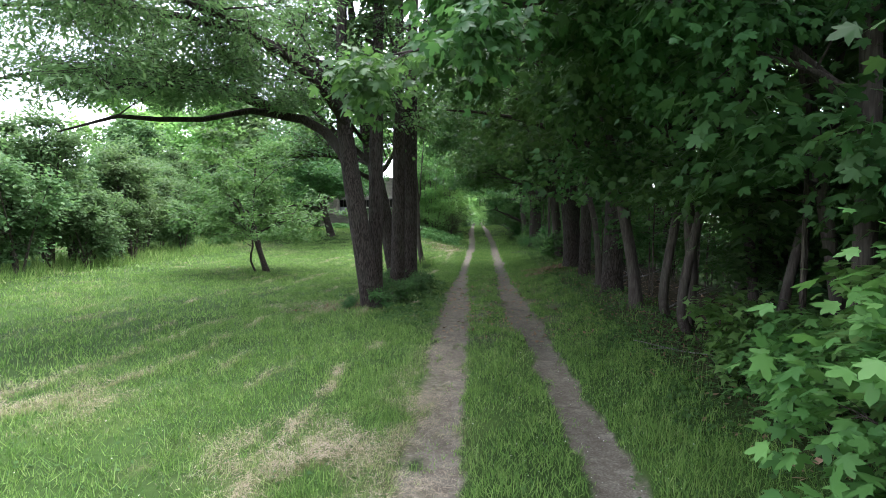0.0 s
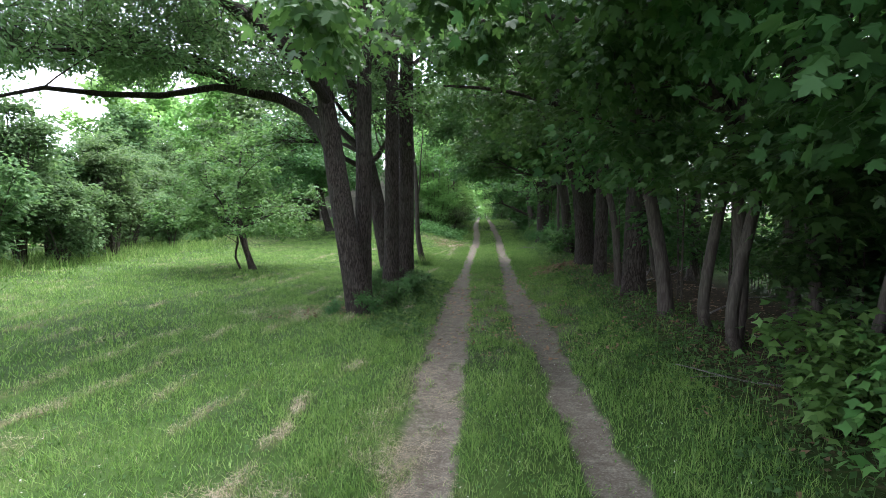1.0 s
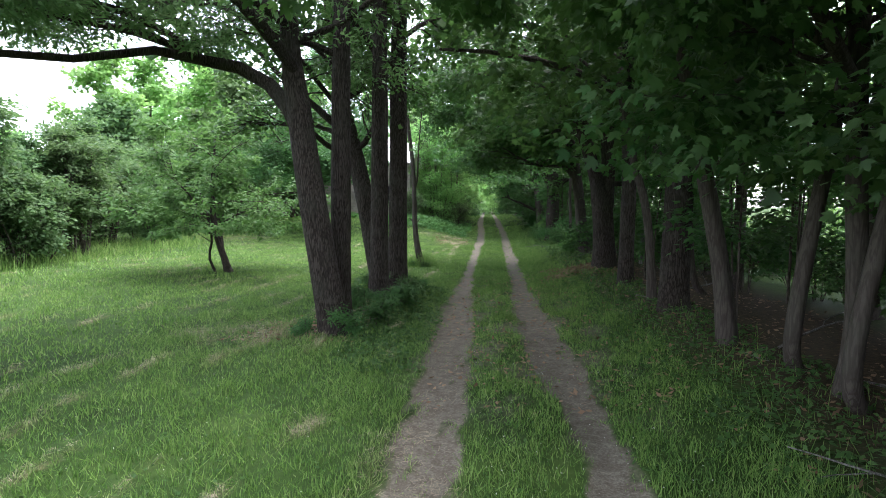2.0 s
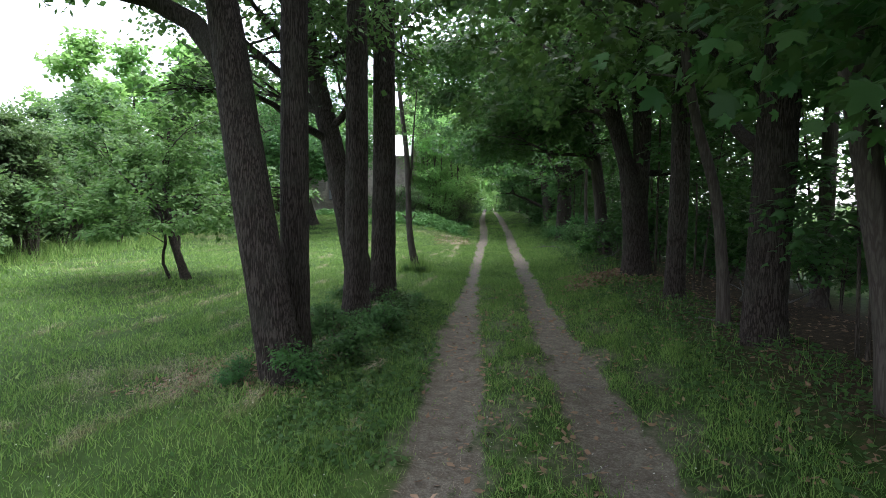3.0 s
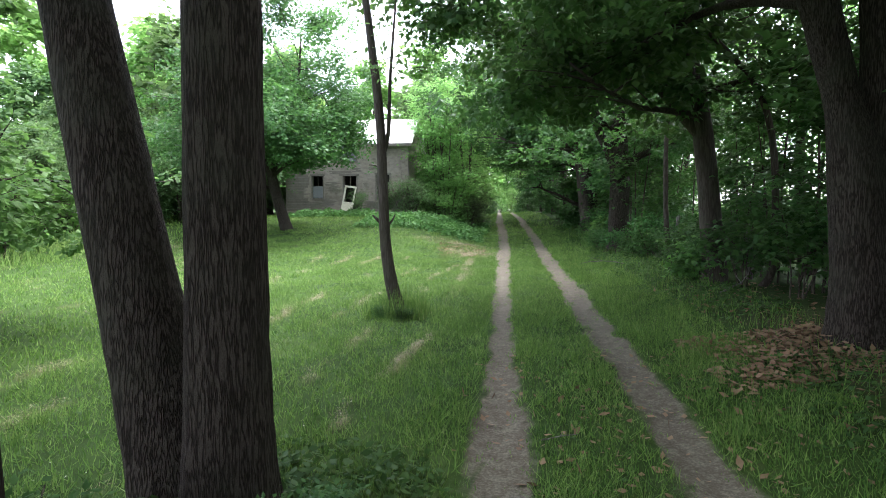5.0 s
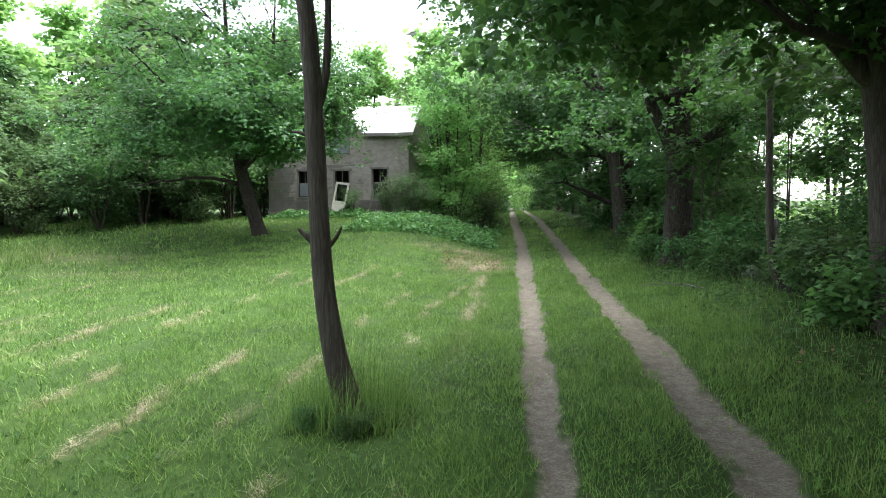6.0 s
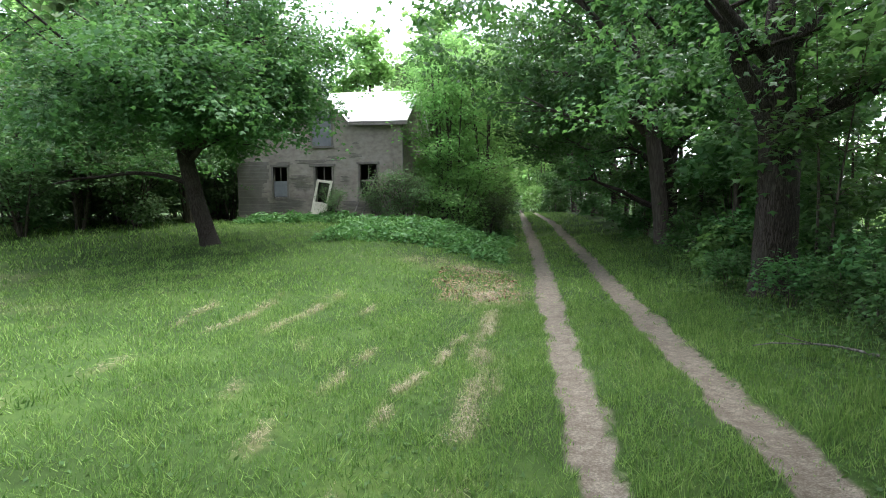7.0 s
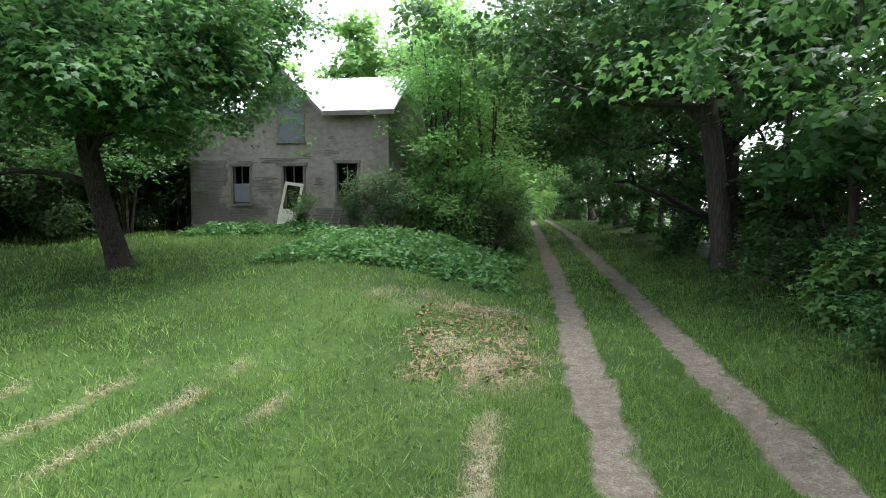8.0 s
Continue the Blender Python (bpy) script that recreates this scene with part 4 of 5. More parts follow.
plant(hedge_a, [(-19, 25), (-19.5, 31), (-20, 37), (-22, 43), (-24, 49), (-27, 55), (-30, 60), (-17, 20), (-23, 28), (-25, 35), (-18.6, 36), (-20.6, 34), (-21.5, 39.5), (-22.5, 31.5), (-16.4, 58.5), (-19.5, 55.5), (-22.5, 57.0), (-25.0, 52.5), (-17.2, 62.0), (-28.5, 52.0)], 81, 0.85, 1.2)
plant(hedge_b, [(-18.5, 28), (-18.8, 34), (-20.5, 40), (-22.5, 46), (-25.5, 52), (-28, 58), (-20, 22), (-17, 15), (-32, 64), (-18.5, 59), (-22, 57), (-26, 60), (-29.5, 63), (-16.8, 62), (-18.0, 31.5), (-19.2, 42.5), (-17, 67), (-20, 68), (-23.5, 69), (-27, 68), (-31, 70), (-35, 68), (-39, 66), (-25, 64)], 82, 0.8, 1.2)

FAR = dict(side=6, side_len=0.5, twigs=5, twig_len=1.2, side_wood=False, leaves=12, spread=0.26, leaf=0.40, jitter=0.12, lift=0.05, twig_wood=False, hang=0.3)


def far_model(seed, tall, reach, mat):
    return tree("distant_tree", (0, 0, -50), [[(0, 0, 0, 0.25), (0.1, 0, tall * 0.3, 0.2), (0.2, 0.1, tall * 0.6, 0.13), (0, 0, tall, 0.02)]], FAR,
                "tall leafy tree beyond the lawn", "tree", mat, BARK_SMOOTH, MAPLE_FAR, seed, limbs=16, crown=(0.15, 1.0, reach), group="distant trees",
                only=lambda p: np.ones(len(p), bool))


far_a = far_model(91, 13.0, 4.2, LEAF_LIGHT)
far_b = far_model(92, 10.0, 4.0, LEAF_HEDGE)
plant(copy_thing(far_a, pose(0, 0, 0)), [(-36, 52), (-48, 60), (-31, 47), (-27, 40), (-42, 50)], 95, 0.42, 0.55)
plant(far_a, [(-8, 84), (-13, 80), (-22, 78), (-31, 74), (-38, 66), (-3, 124), (0.5, 132), (4, 134), (-20, 96), (-45, 90), (-26, 64), (-19, 72), (-38, 75), (-5, 90), (-5, 104), (-4.5, 114)], 93, 0.85, 1.2)
plant(far_b, [(-17.5, 64), (-21, 60), (-24, 67), (-28, 70), (-34, 62), (-6.5, 72), (3, 124), (-32, 85)], 94, 0.8, 1.2)
plant(copy_thing(far_b, pose(0, 0, 0)), [(-33, 44), (-30, 36), (-35, 28), (-40, 40), (-29, 30)], 96, 0.42, 0.58)

# light green young trees and bushes between house and lane
light_a = shrub_model("box_elder", 101, 8.5, 4, "light green box elder growing beside the house", LEAF_LIGHT, dict(HEDGE, leaf=0.17, leaves=8), "box elders beside the house", limbs=11, reach=2.0, low=0.10, spread=1.2, r=0.045)
plant(light_a, [(-4.3, 61.0), (-3.3, 66), (-5.0, 61.8), (-3.0, 62.0), (-5.2, 64), (-4.0, 70), (0.2, 118), (-1.6, 116), (2.0, 117), (9.8, 30), (10.5, 37.5), (9.4, 43), (10.2, 50), (11, 58), (10.2, 25.0), (9.6, 20.5)], 102, 0.9, 1.1)
bush_a = shrub_model("lilac_bush", 103, 2.6, 7, "wild bush against the old house wall", LEAF_HEDGE, dict(HEDGE, leaf=0.11, leaves=6, side=4, twig_wood=True), "bushes before the house", limbs=4, reach=0.8, low=0.3, spread=0.9, r=0.02)
plant(bush_a, [(-6.9, 58.9), (-6.2, 58.3), (-2.7, 60.0), (-2.4, 61.5)], 104, 0.8, 1.0)
plant(copy_thing(bush_a, pose(0, 0, 0)), [(-9.75, 59.2), (-7.9, 59.5)], 105, 0.6, 0.7)


bush_light = shrub_model("light_bush", 106, 3.6, 6, "light green airy bush near the old house", LEAF_LIGHT, dict(HEDGE, leaf=0.16, leaves=6), "light green bushes near the house", limbs=6, reach=1.2, low=0.12, spread=1.3, r=0.03)
plant(bush_light, [(-5.9, 64.2), (-6.3, 66.5), (-5.3, 65.6), (-4.0, 59.8), (-3.0, 61.4), (-3.2, 65.0), (-0.6, 108), (0.8, 110)], 107, 0.65, 1.25)

shade_bush = shrub_model("shade_bush", 108, 3.6, 7, "dark green bush in the shade beyond the broad maple", LEAF_HEDGE, dict(HEDGE, leaf=0.17, leaves=7), "bushes in the maple's shade", limbs=6, reach=1.2, low=0.18, spread=1.4, r=0.035)
plant(shade_bush, [(-17.6, 60.4), (-20.6, 59.6), (-23.4, 60.5), (-26.6, 58.5), (-15.9, 61.6), (-30.0, 57.0), (-22.0, 63.0), (-18.8, 57.2), (-25.5, 55.5), (-28.0, 54.0), (-33.0, 55.0), (-17.4, 56.2), (-20.4, 53.6), (-23.2, 52.0), (-26.2, 50.4), (-29.5, 49.5)], 109, 0.7, 1.25)

# ---------------------------------------------------------------- undergrowth
SAPLING = dict(side=5, side_len=0.5, twigs=4, twig_len=0.45, leaves=12, spread=0.15, leaf=0.14, jitter=0.12, lift=0.0, side_lift=-0.02, twig_lift=-0.1, hang=0.3, tilt=0.35)
sapling_near = shrub_model("maple_sapling", 111, 2.3, 3, "maple sapling with large leaves coloured as lit, at the lane's edge", LEAF_SAPLING_LIT, dict(SAPLING, leaves=9, side=4), "maple saplings along the lane", MAPLE_FINE, 5, 0.75, 0.3, 0.6, 0.018)
plant(sapling_near, [(2.6, 8.9), (3.2, 8.2), (3.5, 10.0)], 112, 0.95, 1.15)
sapling_low = shrub_model("maple_sapling", 113, 0.85, 5, "low maple seedling bush with leaves coloured as lit", LEAF_SAPLING_LIT, dict(SAPLING, side=4, twigs=3, twig_len=0.25, spread=0.1, leaf=0.13, leaves=8), "maple saplings along the lane", MAPLE_MID, 3, 0.42, 0.3, 0.55, 0.01)
plant(sapling_low, [(3.2, 11.6), (3.6, 12.2), (3.3, 13.4),
                    (3.7, 36.5), (3.7, 48.5)], 114, 0.8, 1.25)
foot = shrub_model("thicket_bush", 127, 0.95, 6, "dark green leafy bush at the foot of the tall stems", LEAF_FERN, dict(SAPLING, side=4, twigs=3, twig_len=0.25, spread=0.1, leaf=0.105, leaves=9), "bushes at the foot of the tall stems", OVATE, 3, 0.4, 0.2, 0.6, 0.009)
plant(foot, [(-2.9, 23.0), (-2.35, 22.9), (-3.35, 23.0), (-2.15, 23.3), (-3.0, 23.2), (-2.0, 24.3), (-2.75, 20.9), (-3.6, 20.7), (-2.45, 21.7), (-2.1, 25.6), (-3.2, 24.9)], 128, 0.35, 0.62)
under = shrub_model("understory_shrub", 115, 3.4, 5, "dark leafy understory shrub in the wood", LEAF_MAPLE, dict(SAPLING, leaf=0.19, leaves=8, twigs=4, spread=0.2, side_wood=False), "understory shrubs in the wood", MAPLE_MID, 4, 1.1, 0.15, 1.0, 0.022)
plant(under, [(-2.7, 99), (2.9, 98), (-2.5, 94), (2.8, 93), (-2.2, 104), (2.4, 104), (3.6, 101), (4.6, 9.2), (5.6, 10.4), (6.6, 15.0), (7.4, 17.0), (5.9, 17.4), (6.3, 12.6), (7.2, 10.4), (5.6, 15.6), (8.0, 13.6), (7.0, 19.0), (8.4, 16.0), (5.4, 55.0),
              (4.0, 59), (4.4, 63), (3.9, 67), (4.0, 71), (4.2, 77), (4.0, 83), (4.0, 90), (-3.4, 70), (-3.4, 80), (-3.5, 90), (-3.5, 103), (3.8, 105), (7.6, 32), (8.2, 34.6), (5.2, 13.0), (7.0, 57.5), (6.8, 60.5), (7.4, 54.0), (5.8, 47.0), (6.6, 50.5), (5.2, 52.4)], 116, 0.8, 1.25)


verge = shrub_model("verge_shrub", 119, 1.7, 5, "airy leafy shrub at the wood's edge", LEAF_FERN, dict(SAPLING, leaf=0.13, leaves=8, side=4, twigs=3, twig_len=0.35, spread=0.16), "airy shrubs at the wood's edge", MAPLE_MID, 3, 0.7, 0.2, 0.9, 0.011)
plant(verge, [(4.6, 33.8), (4.2, 38.2), (4.9, 39.6), (5.4, 42.0), (4.2, 42.8), (4.7, 46.8), (4.3, 48.6), (4.1, 51.6), (6.0, 31.5), (5.4, 28.4), (5.6, 36), (4.2, 35.2), (5.0, 44.5), (6.6, 40), (4.6, 54.5)] + [(6.0 + 2.6 * ((k * 0.618) % 1), 10.0 + 1.15 * k) for k in range(26)], 118, 0.7, 1.15)
plant(copy_thing(verge, pose(0, 0, 0)), [(3.3, 43.9), (3.7, 43.0), (4.3, 44.2), (3.1, 46.2), (3.9, 41.6), (4.4, 40.4), (3.6, 47.6), (5.0, 41.4), (5.2, 38.6), (4.0, 39.0)], 120, 0.4, 0.62)
plant(copy_thing(verge, pose(0, 0, 0)), [(-2.5, 33.2), (-3.1, 33.1), (-2.65, 33.0)], 129, 0.12, 0.19)


def scatter(name, label, category, mat, shape, size, boxes, tall, seed, hang=0.1, tilt=0.5, fall=None):
    """Low leaves spread over stretches of ground (x0, x1, y0, y1, count)."""
    rng = np.random.default_rng(seed)
    pos = []
    for x0, x1, y0, y1, n in boxes:
        x, y = rng.uniform(x0, x1, n), rng.uniform(y0, y1, n)
        k = rng.uniform(0, 1, n) < 0.35 + 0.7 * (0.5 + 0.5 * wave(x, y, 0.9, seed))
        ex = np.minimum.reduce([x - x0, x1 - x, y - y0, y1 - y]) + 0.35 * wave(x, y, 0.8, 1)
        k &= ex > 0.1
        x, y, ex = x[k], y[k], ex[k]
        z = height(x, y) + tall * rng.uniform(0.05, 1, len(x)) * np.clip(0.35 + ex * 0.9, 0, 1) * (0.75 + 0.3 * wave(x, y, 0.7, 2))
        pos.append(np.stack([x, y, z], -1))
    pos = np.concatenate(pos)
    a = rng.uniform(0, 6.28, len(pos))
    v, t = leaves(rng, pos, np.stack([np.cos(a), np.sin(a), a * 0], -1), size, shape, tilt, hang)
    tagged(link(name, tri_mesh(name, v, t), mat), label, category, kind="stuff")


scatter("ground_cover", "thick dark green ground cover plants before the house", "plants", LEAF_COVER, OVATE, 0.19,
        [(-8.6, -1.7, 52.6, 58.2, 16000), (-14.2, -8.0, 57.8, 60.3, 7000), (-4.4, -1.5, 57, 64, 5000)], 0.55, 121, 0.25, 0.6)
scatter("verge_weeds", "broad-leaved weeds along the wood's edge", "weeds", LEAF_FERN, OVATE, 0.085,
        [(2.0, 4.2, 8, 30, 15000), (2.1, 4.2, 32, 60, 15000), (-3.3, -1.5, 20.5, 27.5, 4500), (-2.7, -1.15, 18.5, 27.0, 6500)], 0.2, 122)
LITTER = plain("dry_brown_leaf", [(0.3, (0.10, 0.06, 0.032)), (0.5, (0.20, 0.125, 0.07)), (0.7, (0.33, 0.23, 0.14))], 3.0, 0.85, 0.1, 0.002)
scatter("leaf_litter", "dry brown fallen leaves beside the lane", "leaves", LITTER, OVATE, 0.10,
        [(2.2, 6.5, 8, 36, 5000), (-1.3, 2.8, 17, 31, 2600), (-5.0, -2.5, 20.2, 22.2, 1500), (-3.6, -1.3, 45.5, 50.5, 3200)], 0.03, 123, 0.0, 0.25)


poles = shrub_model("wood_sapling", 131, 5.5, 2, "thin bare-stemmed sapling in the wood's shade", LEAF_MAPLE, dict(SAPLING, leaf=0.17, leaves=9, side=4, twigs=4), "thin saplings in the wood", MAPLE_MID, 5, 1.0, 0.30, 0.7, 0.024)
rng = np.random.default_rng(132)
plant(poles, [(float(rng.uniform(3.6, 7.2)), float(y + rng.uniform(-0.4, 0.4))) for y in np.arange(13.5, 52, 1.25)], 133, 0.8, 1.25)
scatter("leaf_pile", "heap of dry brown leaves at the foot of a forked maple", "leaves", LITTER, OVATE, 0.11, [(1.7, 4.2, 28.8, 31.4, 4200)], 0.17, 124, 0.0, 0.3)


def fence_post(x, y, tall, lean):
    base = thing("fence_post", stand(x, y, 0.2), "old weathered grey fence post in the undergrowth", "post")
    v, f = ring_tube([(0, 0, 0), (lean * 0.4, 0, tall * 0.5), (lean, 0, tall + 0.2)], (0.075, 0.07, 0.062), 9, np.random.default_rng(4))
    link("post", mesh_of("post", v, f), BARK_GREY, base, smooth_shade=True)


BARK_GREY = bark("weathered_grey_wood", (0.08, 0.075, 0.068), (0.16, 0.15, 0.138), (0.26, 0.25, 0.23), 30, 0.01)
fence_post(4.75, 41.8, 1.35, 0.05)
fence_post(5.0, 36.8, 1.25, -0.06)
fence_post(5.3, 31.8, 1.3, 0.08)


def fallen_branch(x, y, length, turn, rise, r, seed):
    rng = np.random.default_rng(seed)
    base = thing("fallen_branch", stand(x, y, 0.0), "dead pale branch lying on the woodland floor", "branch", "fallen branches")
    line = wander(rng, (0, 0, 0.03), (math.cos(turn), math.sin(turn), rise), length, 6, 0.08, -0.01)
    v, f = ring_tube(line, np.linspace(r, r * 0.35, 7), 6, rng)
    link("stem", mesh_of("stem", v, f), BARK_GREY, base, smooth_shade=True)
    side = wander(rng, line[3], (math.cos(turn + 0.8), math.sin(turn + 0.8), rise + 0.15), length * 0.4, 4, 0.1, 0.0)
    v, f = ring_tube(side, np.linspace(r * 0.5, r * 0.2, 5), 5)
    link("side_branch", mesh_of("side_branch", v, f), BARK_GREY, base, smooth_shade=True)


for n, (x, y, length, turn, rise, r) in enumerate(((4.2, 24.2, 1.8, 0.4, 0.3, 0.025), (3.9, 22.9, 1.3, 2.2, 0.1, 0.02), (4.6, 25.6, 2.4, 1.2, 0.05, 0.03), (4.0, 19.0, 1.6, 0.2, 0.4, 0.02), (3.3, 14.6, 1.2, 2.6, 0.02, 0.015),
                                                   (4.4, 17.2, 2.0, 1.9, 0.1, 0.02), (2.9, 40.6, 1.4, 2.4, 0.15, 0.02), (3.4, 34.2, 1.9, 0.7, 0.1, 0.02))):
    fallen_branch(x, y, length, turn, rise, r, 140 + n)
for n, (x, y, turn) in enumerate(((-0.75, 22.9, 2.6), (0.35, 18.6, 0.4), (1.0, 21.2, 2.9), (-0.5, 27.6, 0.3), (0.9, 30.2, 2.7))):
    fallen_branch(x, y, 0.35, turn, 0.0, 0.008, 160 + n)
CLOVER = plain("white_clover_flower", [(0.3, (0.45, 0.46, 0.38)), (0.7, (0.68, 0.68, 0.60))], 8.0, 0.8, 0.0, 0.001)
scatter("clover_flowers", "small white clover flowers in the lane's grass", "flowers", CLOVER, OVATE, 0.022, [(-0.4, 2.2, 8.5, 20, 700), (-5.0, -1.6, 9, 30, 600)], 0.10, 125, 0.0, 0.3)
scatter("lawn_weeds", "flat broad-leaved weeds in the mown lawn", "weeds", LEAF_FERN, OVATE, 0.06, [(-6.0, -1.3, 9, 48, 9000), (-0.5, 0.5, 8, 45, 2500), (1.1, 2.2, 8, 45, 5000), (-13, -6, 14, 50, 4000)], 0.07, 126, 0.0, 0.4)


# ---------------------------------------------------------------- the abandoned house
STUCCO = plain("weathered_stucco", [(0.30, (0.165, 0.140, 0.118)), (0.45, (0.250, 0.215, 0.182)), (0.55, (0.300, 0.260, 0.222)), (0.70, (0.365, 0.325, 0.282))], 3.5, 0.95, 0.3, 0.01, (1, 1, 1.5))
BOARD = plain("grey_weathered_board", [(0.25, (0.085, 0.075, 0.065)), (0.5, (0.17, 0.15, 0.13)), (0.75, (0.28, 0.26, 0.23))], 14.0, 0.9, 0.5, 0.01, (1, 1, 8))
ROOF = plain("pale_metal_roof", [(0.3, (0.62, 0.62, 0.62)), (0.6, (0.78, 0.78, 0.78))], 2.0, 0.35, 0.1, 0.004, None, 0.4)
PAINT = plain("cream_door_paint", [(0.3, (0.42, 0.40, 0.31)), (0.6, (0.62, 0.59, 0.47))], 10.0, 0.6, 0.2, 0.004)
# near-black colour that holds the shade of the room
ROOM_SHADE = plain("room_shade", [(0.3, (0.02, 0.018, 0.015)), (0.7, (0.05, 0.045, 0.04))], 4.0, 0.95, 0.1, 0.004)


def box(bm, x0, x1, y0, y1, z0, z1):
    v = [bm.verts.new(p) for p in ((x0, y0, z0), (x1, y0, z0), (x1, y1, z0), (x0, y1, z0), (x0, y0, z1), (x1, y0, z1), (x1, y1, z1), (x0, y1, z1))]
    for q in ((3, 2, 1, 0), (4, 5, 6, 7), (0, 1, 5, 4), (1, 2, 6, 5), (2, 3, 7, 6), (3, 0, 4, 7)):
        bm.faces.new([v[i] for i in q])


HX0, HX1, HY0, HY1, BASE, EAVE, RIDGE = -15.0, -6.8, 60.6, 67.4, 1.25, 6.05, 8.0
house = thing("farmhouse", (0, 0, 0), "abandoned two-storey farmhouse with stained grey stucco and pale metal roof", "house")
openings = [(-13.2, -12.5, 2.5, 3.98), (-11.06, -10.26, 1.65, 3.98), (-8.88, -8.05, 2.5, 4.06), (-11.19, -10.25, 4.94, 6.76)]
cuts_x = sorted({HX0, HX1, *(v for o in openings for v in o[:2])})
cuts_z = sorted({BASE - 0.3, EAVE, *(v for o in openings for v in o[2:] if v < EAVE)})


def pierced_wall(xs, zs, holes, y0, y1):
    """One wall with openings cut through it."""
    bm, made = bmesh.new(), {}

    def corner(i, k, y):
        if (i, k, y) not in made:
            made[i, k, y] = bm.verts.new((xs[i], y, zs[k]))
        return made[i, k, y]

    def solid(i, k):
        if not (0 <= i < len(xs) - 1 and 0 <= k < len(zs) - 1):
            return False
        mx, mz = (xs[i] + xs[i + 1]) / 2, (zs[k] + zs[k + 1]) / 2
        return not any(o[0] < mx < o[1] and o[2] < mz < o[3] for o in holes)

    for i in range(len(xs) - 1):
        for k in range(len(zs) - 1):
            if not solid(i, k):
                continue
            bm.faces.new([corner(a, b, y0) for a, b in ((i, k), (i + 1, k), (i + 1, k + 1), (i, k + 1))])
            bm.faces.new([corner(a, b, y1) for a, b in ((i, k + 1), (i + 1, k + 1), (i + 1, k), (i, k))])
            for di, dk, p, q in ((-1, 0, (i, k + 1), (i, k)), (1, 0, (i + 1, k), (i + 1, k + 1)), (0, -1, (i, k), (i + 1, k)), (0, 1, (i + 1, k + 1), (i, k + 1))):
                if not solid(i + di, k + dk):
                    bm.faces.new((corner(*q, y0), corner(*p, y0), corner(*p, y1), corner(*q, y1)))
    return bm


part("front_wall", pierced_wall(cuts_x, cuts_z, openings, HY0, HY0 + 0.25), STUCCO, house)
for x in (HX0, HX1 - 0.25):
    bm = bmesh.new()
    pts = [(HY0 + 0.25, BASE - 0.3), (HY1, BASE - 0.3), (HY1, EAVE), ((HY0 + HY1) / 2, RIDGE), (HY0 + 0.25, EAVE + 0.1)]
    near = [bm.verts.new((x, y, z)) for y, z in pts]
    far = [bm.verts.new((x + 0.25, y, z)) for y, z in pts]
    bm.faces.new(near)
    bm.faces.new(far[::-1])
    for i in range(5):
        bm.faces.new((near[i], far[i], far[(i + 1) % 5], near[(i + 1) % 5]))
    part("side_wall", bm, STUCCO, house)
bm = bmesh.new()
box(bm, HX0 + 0.25, HX1 - 0.25, HY1 - 0.25, HY1, BASE - 0.3, EAVE)
part("back_wall", bm, STUCCO, house)
# floor and wall behind the openings, with the room's shade in their colour
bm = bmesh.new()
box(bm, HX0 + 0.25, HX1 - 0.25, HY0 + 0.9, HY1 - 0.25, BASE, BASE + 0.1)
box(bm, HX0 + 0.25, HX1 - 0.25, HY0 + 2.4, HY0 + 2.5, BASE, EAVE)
part("room_shade_wall", bm, ROOM_SHADE, house, "room's shade painted near black behind broken windows")


def slab(bm, corners, thick):
    """A sloping sheet of some thickness from four corners."""
    top = [bm.verts.new(c) for c in corners]
    low = [bm.verts.new((c[0], c[1], c[2] - thick)) for c in corners]
    bm.faces.new(top)
    bm.faces.new(low[::-1])
    n = len(corners)
    for i in range(n):
        bm.faces.new((top[i], low[i], low[(i + 1) % n], top[(i + 1) % n]))


MY = (HY0 + HY1) / 2
bm = bmesh.new()
GX, GW, GP = -10.92, 1.62, 7.75
step = EAVE + 0.61 * (RIDGE + 0.08 - EAVE) / (MY - HY0 + 0.35)
slab(bm, [(HX0 - 0.3, HY0 - 0.35, EAVE), (GX - GW, HY0 - 0.35, EAVE), (GX - GW, MY, RIDGE + 0.08), (HX0 - 0.3, MY, RIDGE + 0.08)], 0.1)
slab(bm, [(GX + GW, HY0 - 0.35, EAVE), (HX1 + 0.3, HY0 - 0.35, EAVE), (HX1 + 0.3, MY, RIDGE + 0.08), (GX + GW, MY, RIDGE + 0.08)], 0.1)
slab(bm, [(GX - GW, HY0 + 0.26, step), (GX + GW, HY0 + 0.26, step), (GX + GW, MY, RIDGE + 0.08), (GX - GW, MY, RIDGE + 0.08)], 0.1)
slab(bm, [(HX1 + 0.3, HY1 + 0.35, EAVE), (HX0 - 0.3, HY1 + 0.35, EAVE), (HX0 - 0.3, MY + 0.003, RIDGE + 0.08), (HX1 + 0.3, MY + 0.003, RIDGE + 0.08)], 0.1)
part("roof", bm, ROOF, house, "pale sheet metal roof")
bm = bmesh.new()
f = [bm.verts.new((x, HY0 + 0.004, z)) for x, z in ((GX - GW + 0.2, EAVE - 0.05), (GX + GW - 0.2, EAVE - 0.05), (GX, GP - 0.2))]
g = [bm.verts.new((x, HY0 + 0.25, z)) for x, z in ((GX - GW + 0.2, EAVE - 0.05), (GX + GW - 0.2, EAVE - 0.05), (GX, GP - 0.2))]
bm.faces.new(f)
bm.faces.new(g[::-1])
for i in range(3):
    bm.faces.new((f[i], g[i], g[(i + 1) % 3], f[(i + 1) % 3]))
part("gable_wall", bm, STUCCO, house)
bm = bmesh.new()
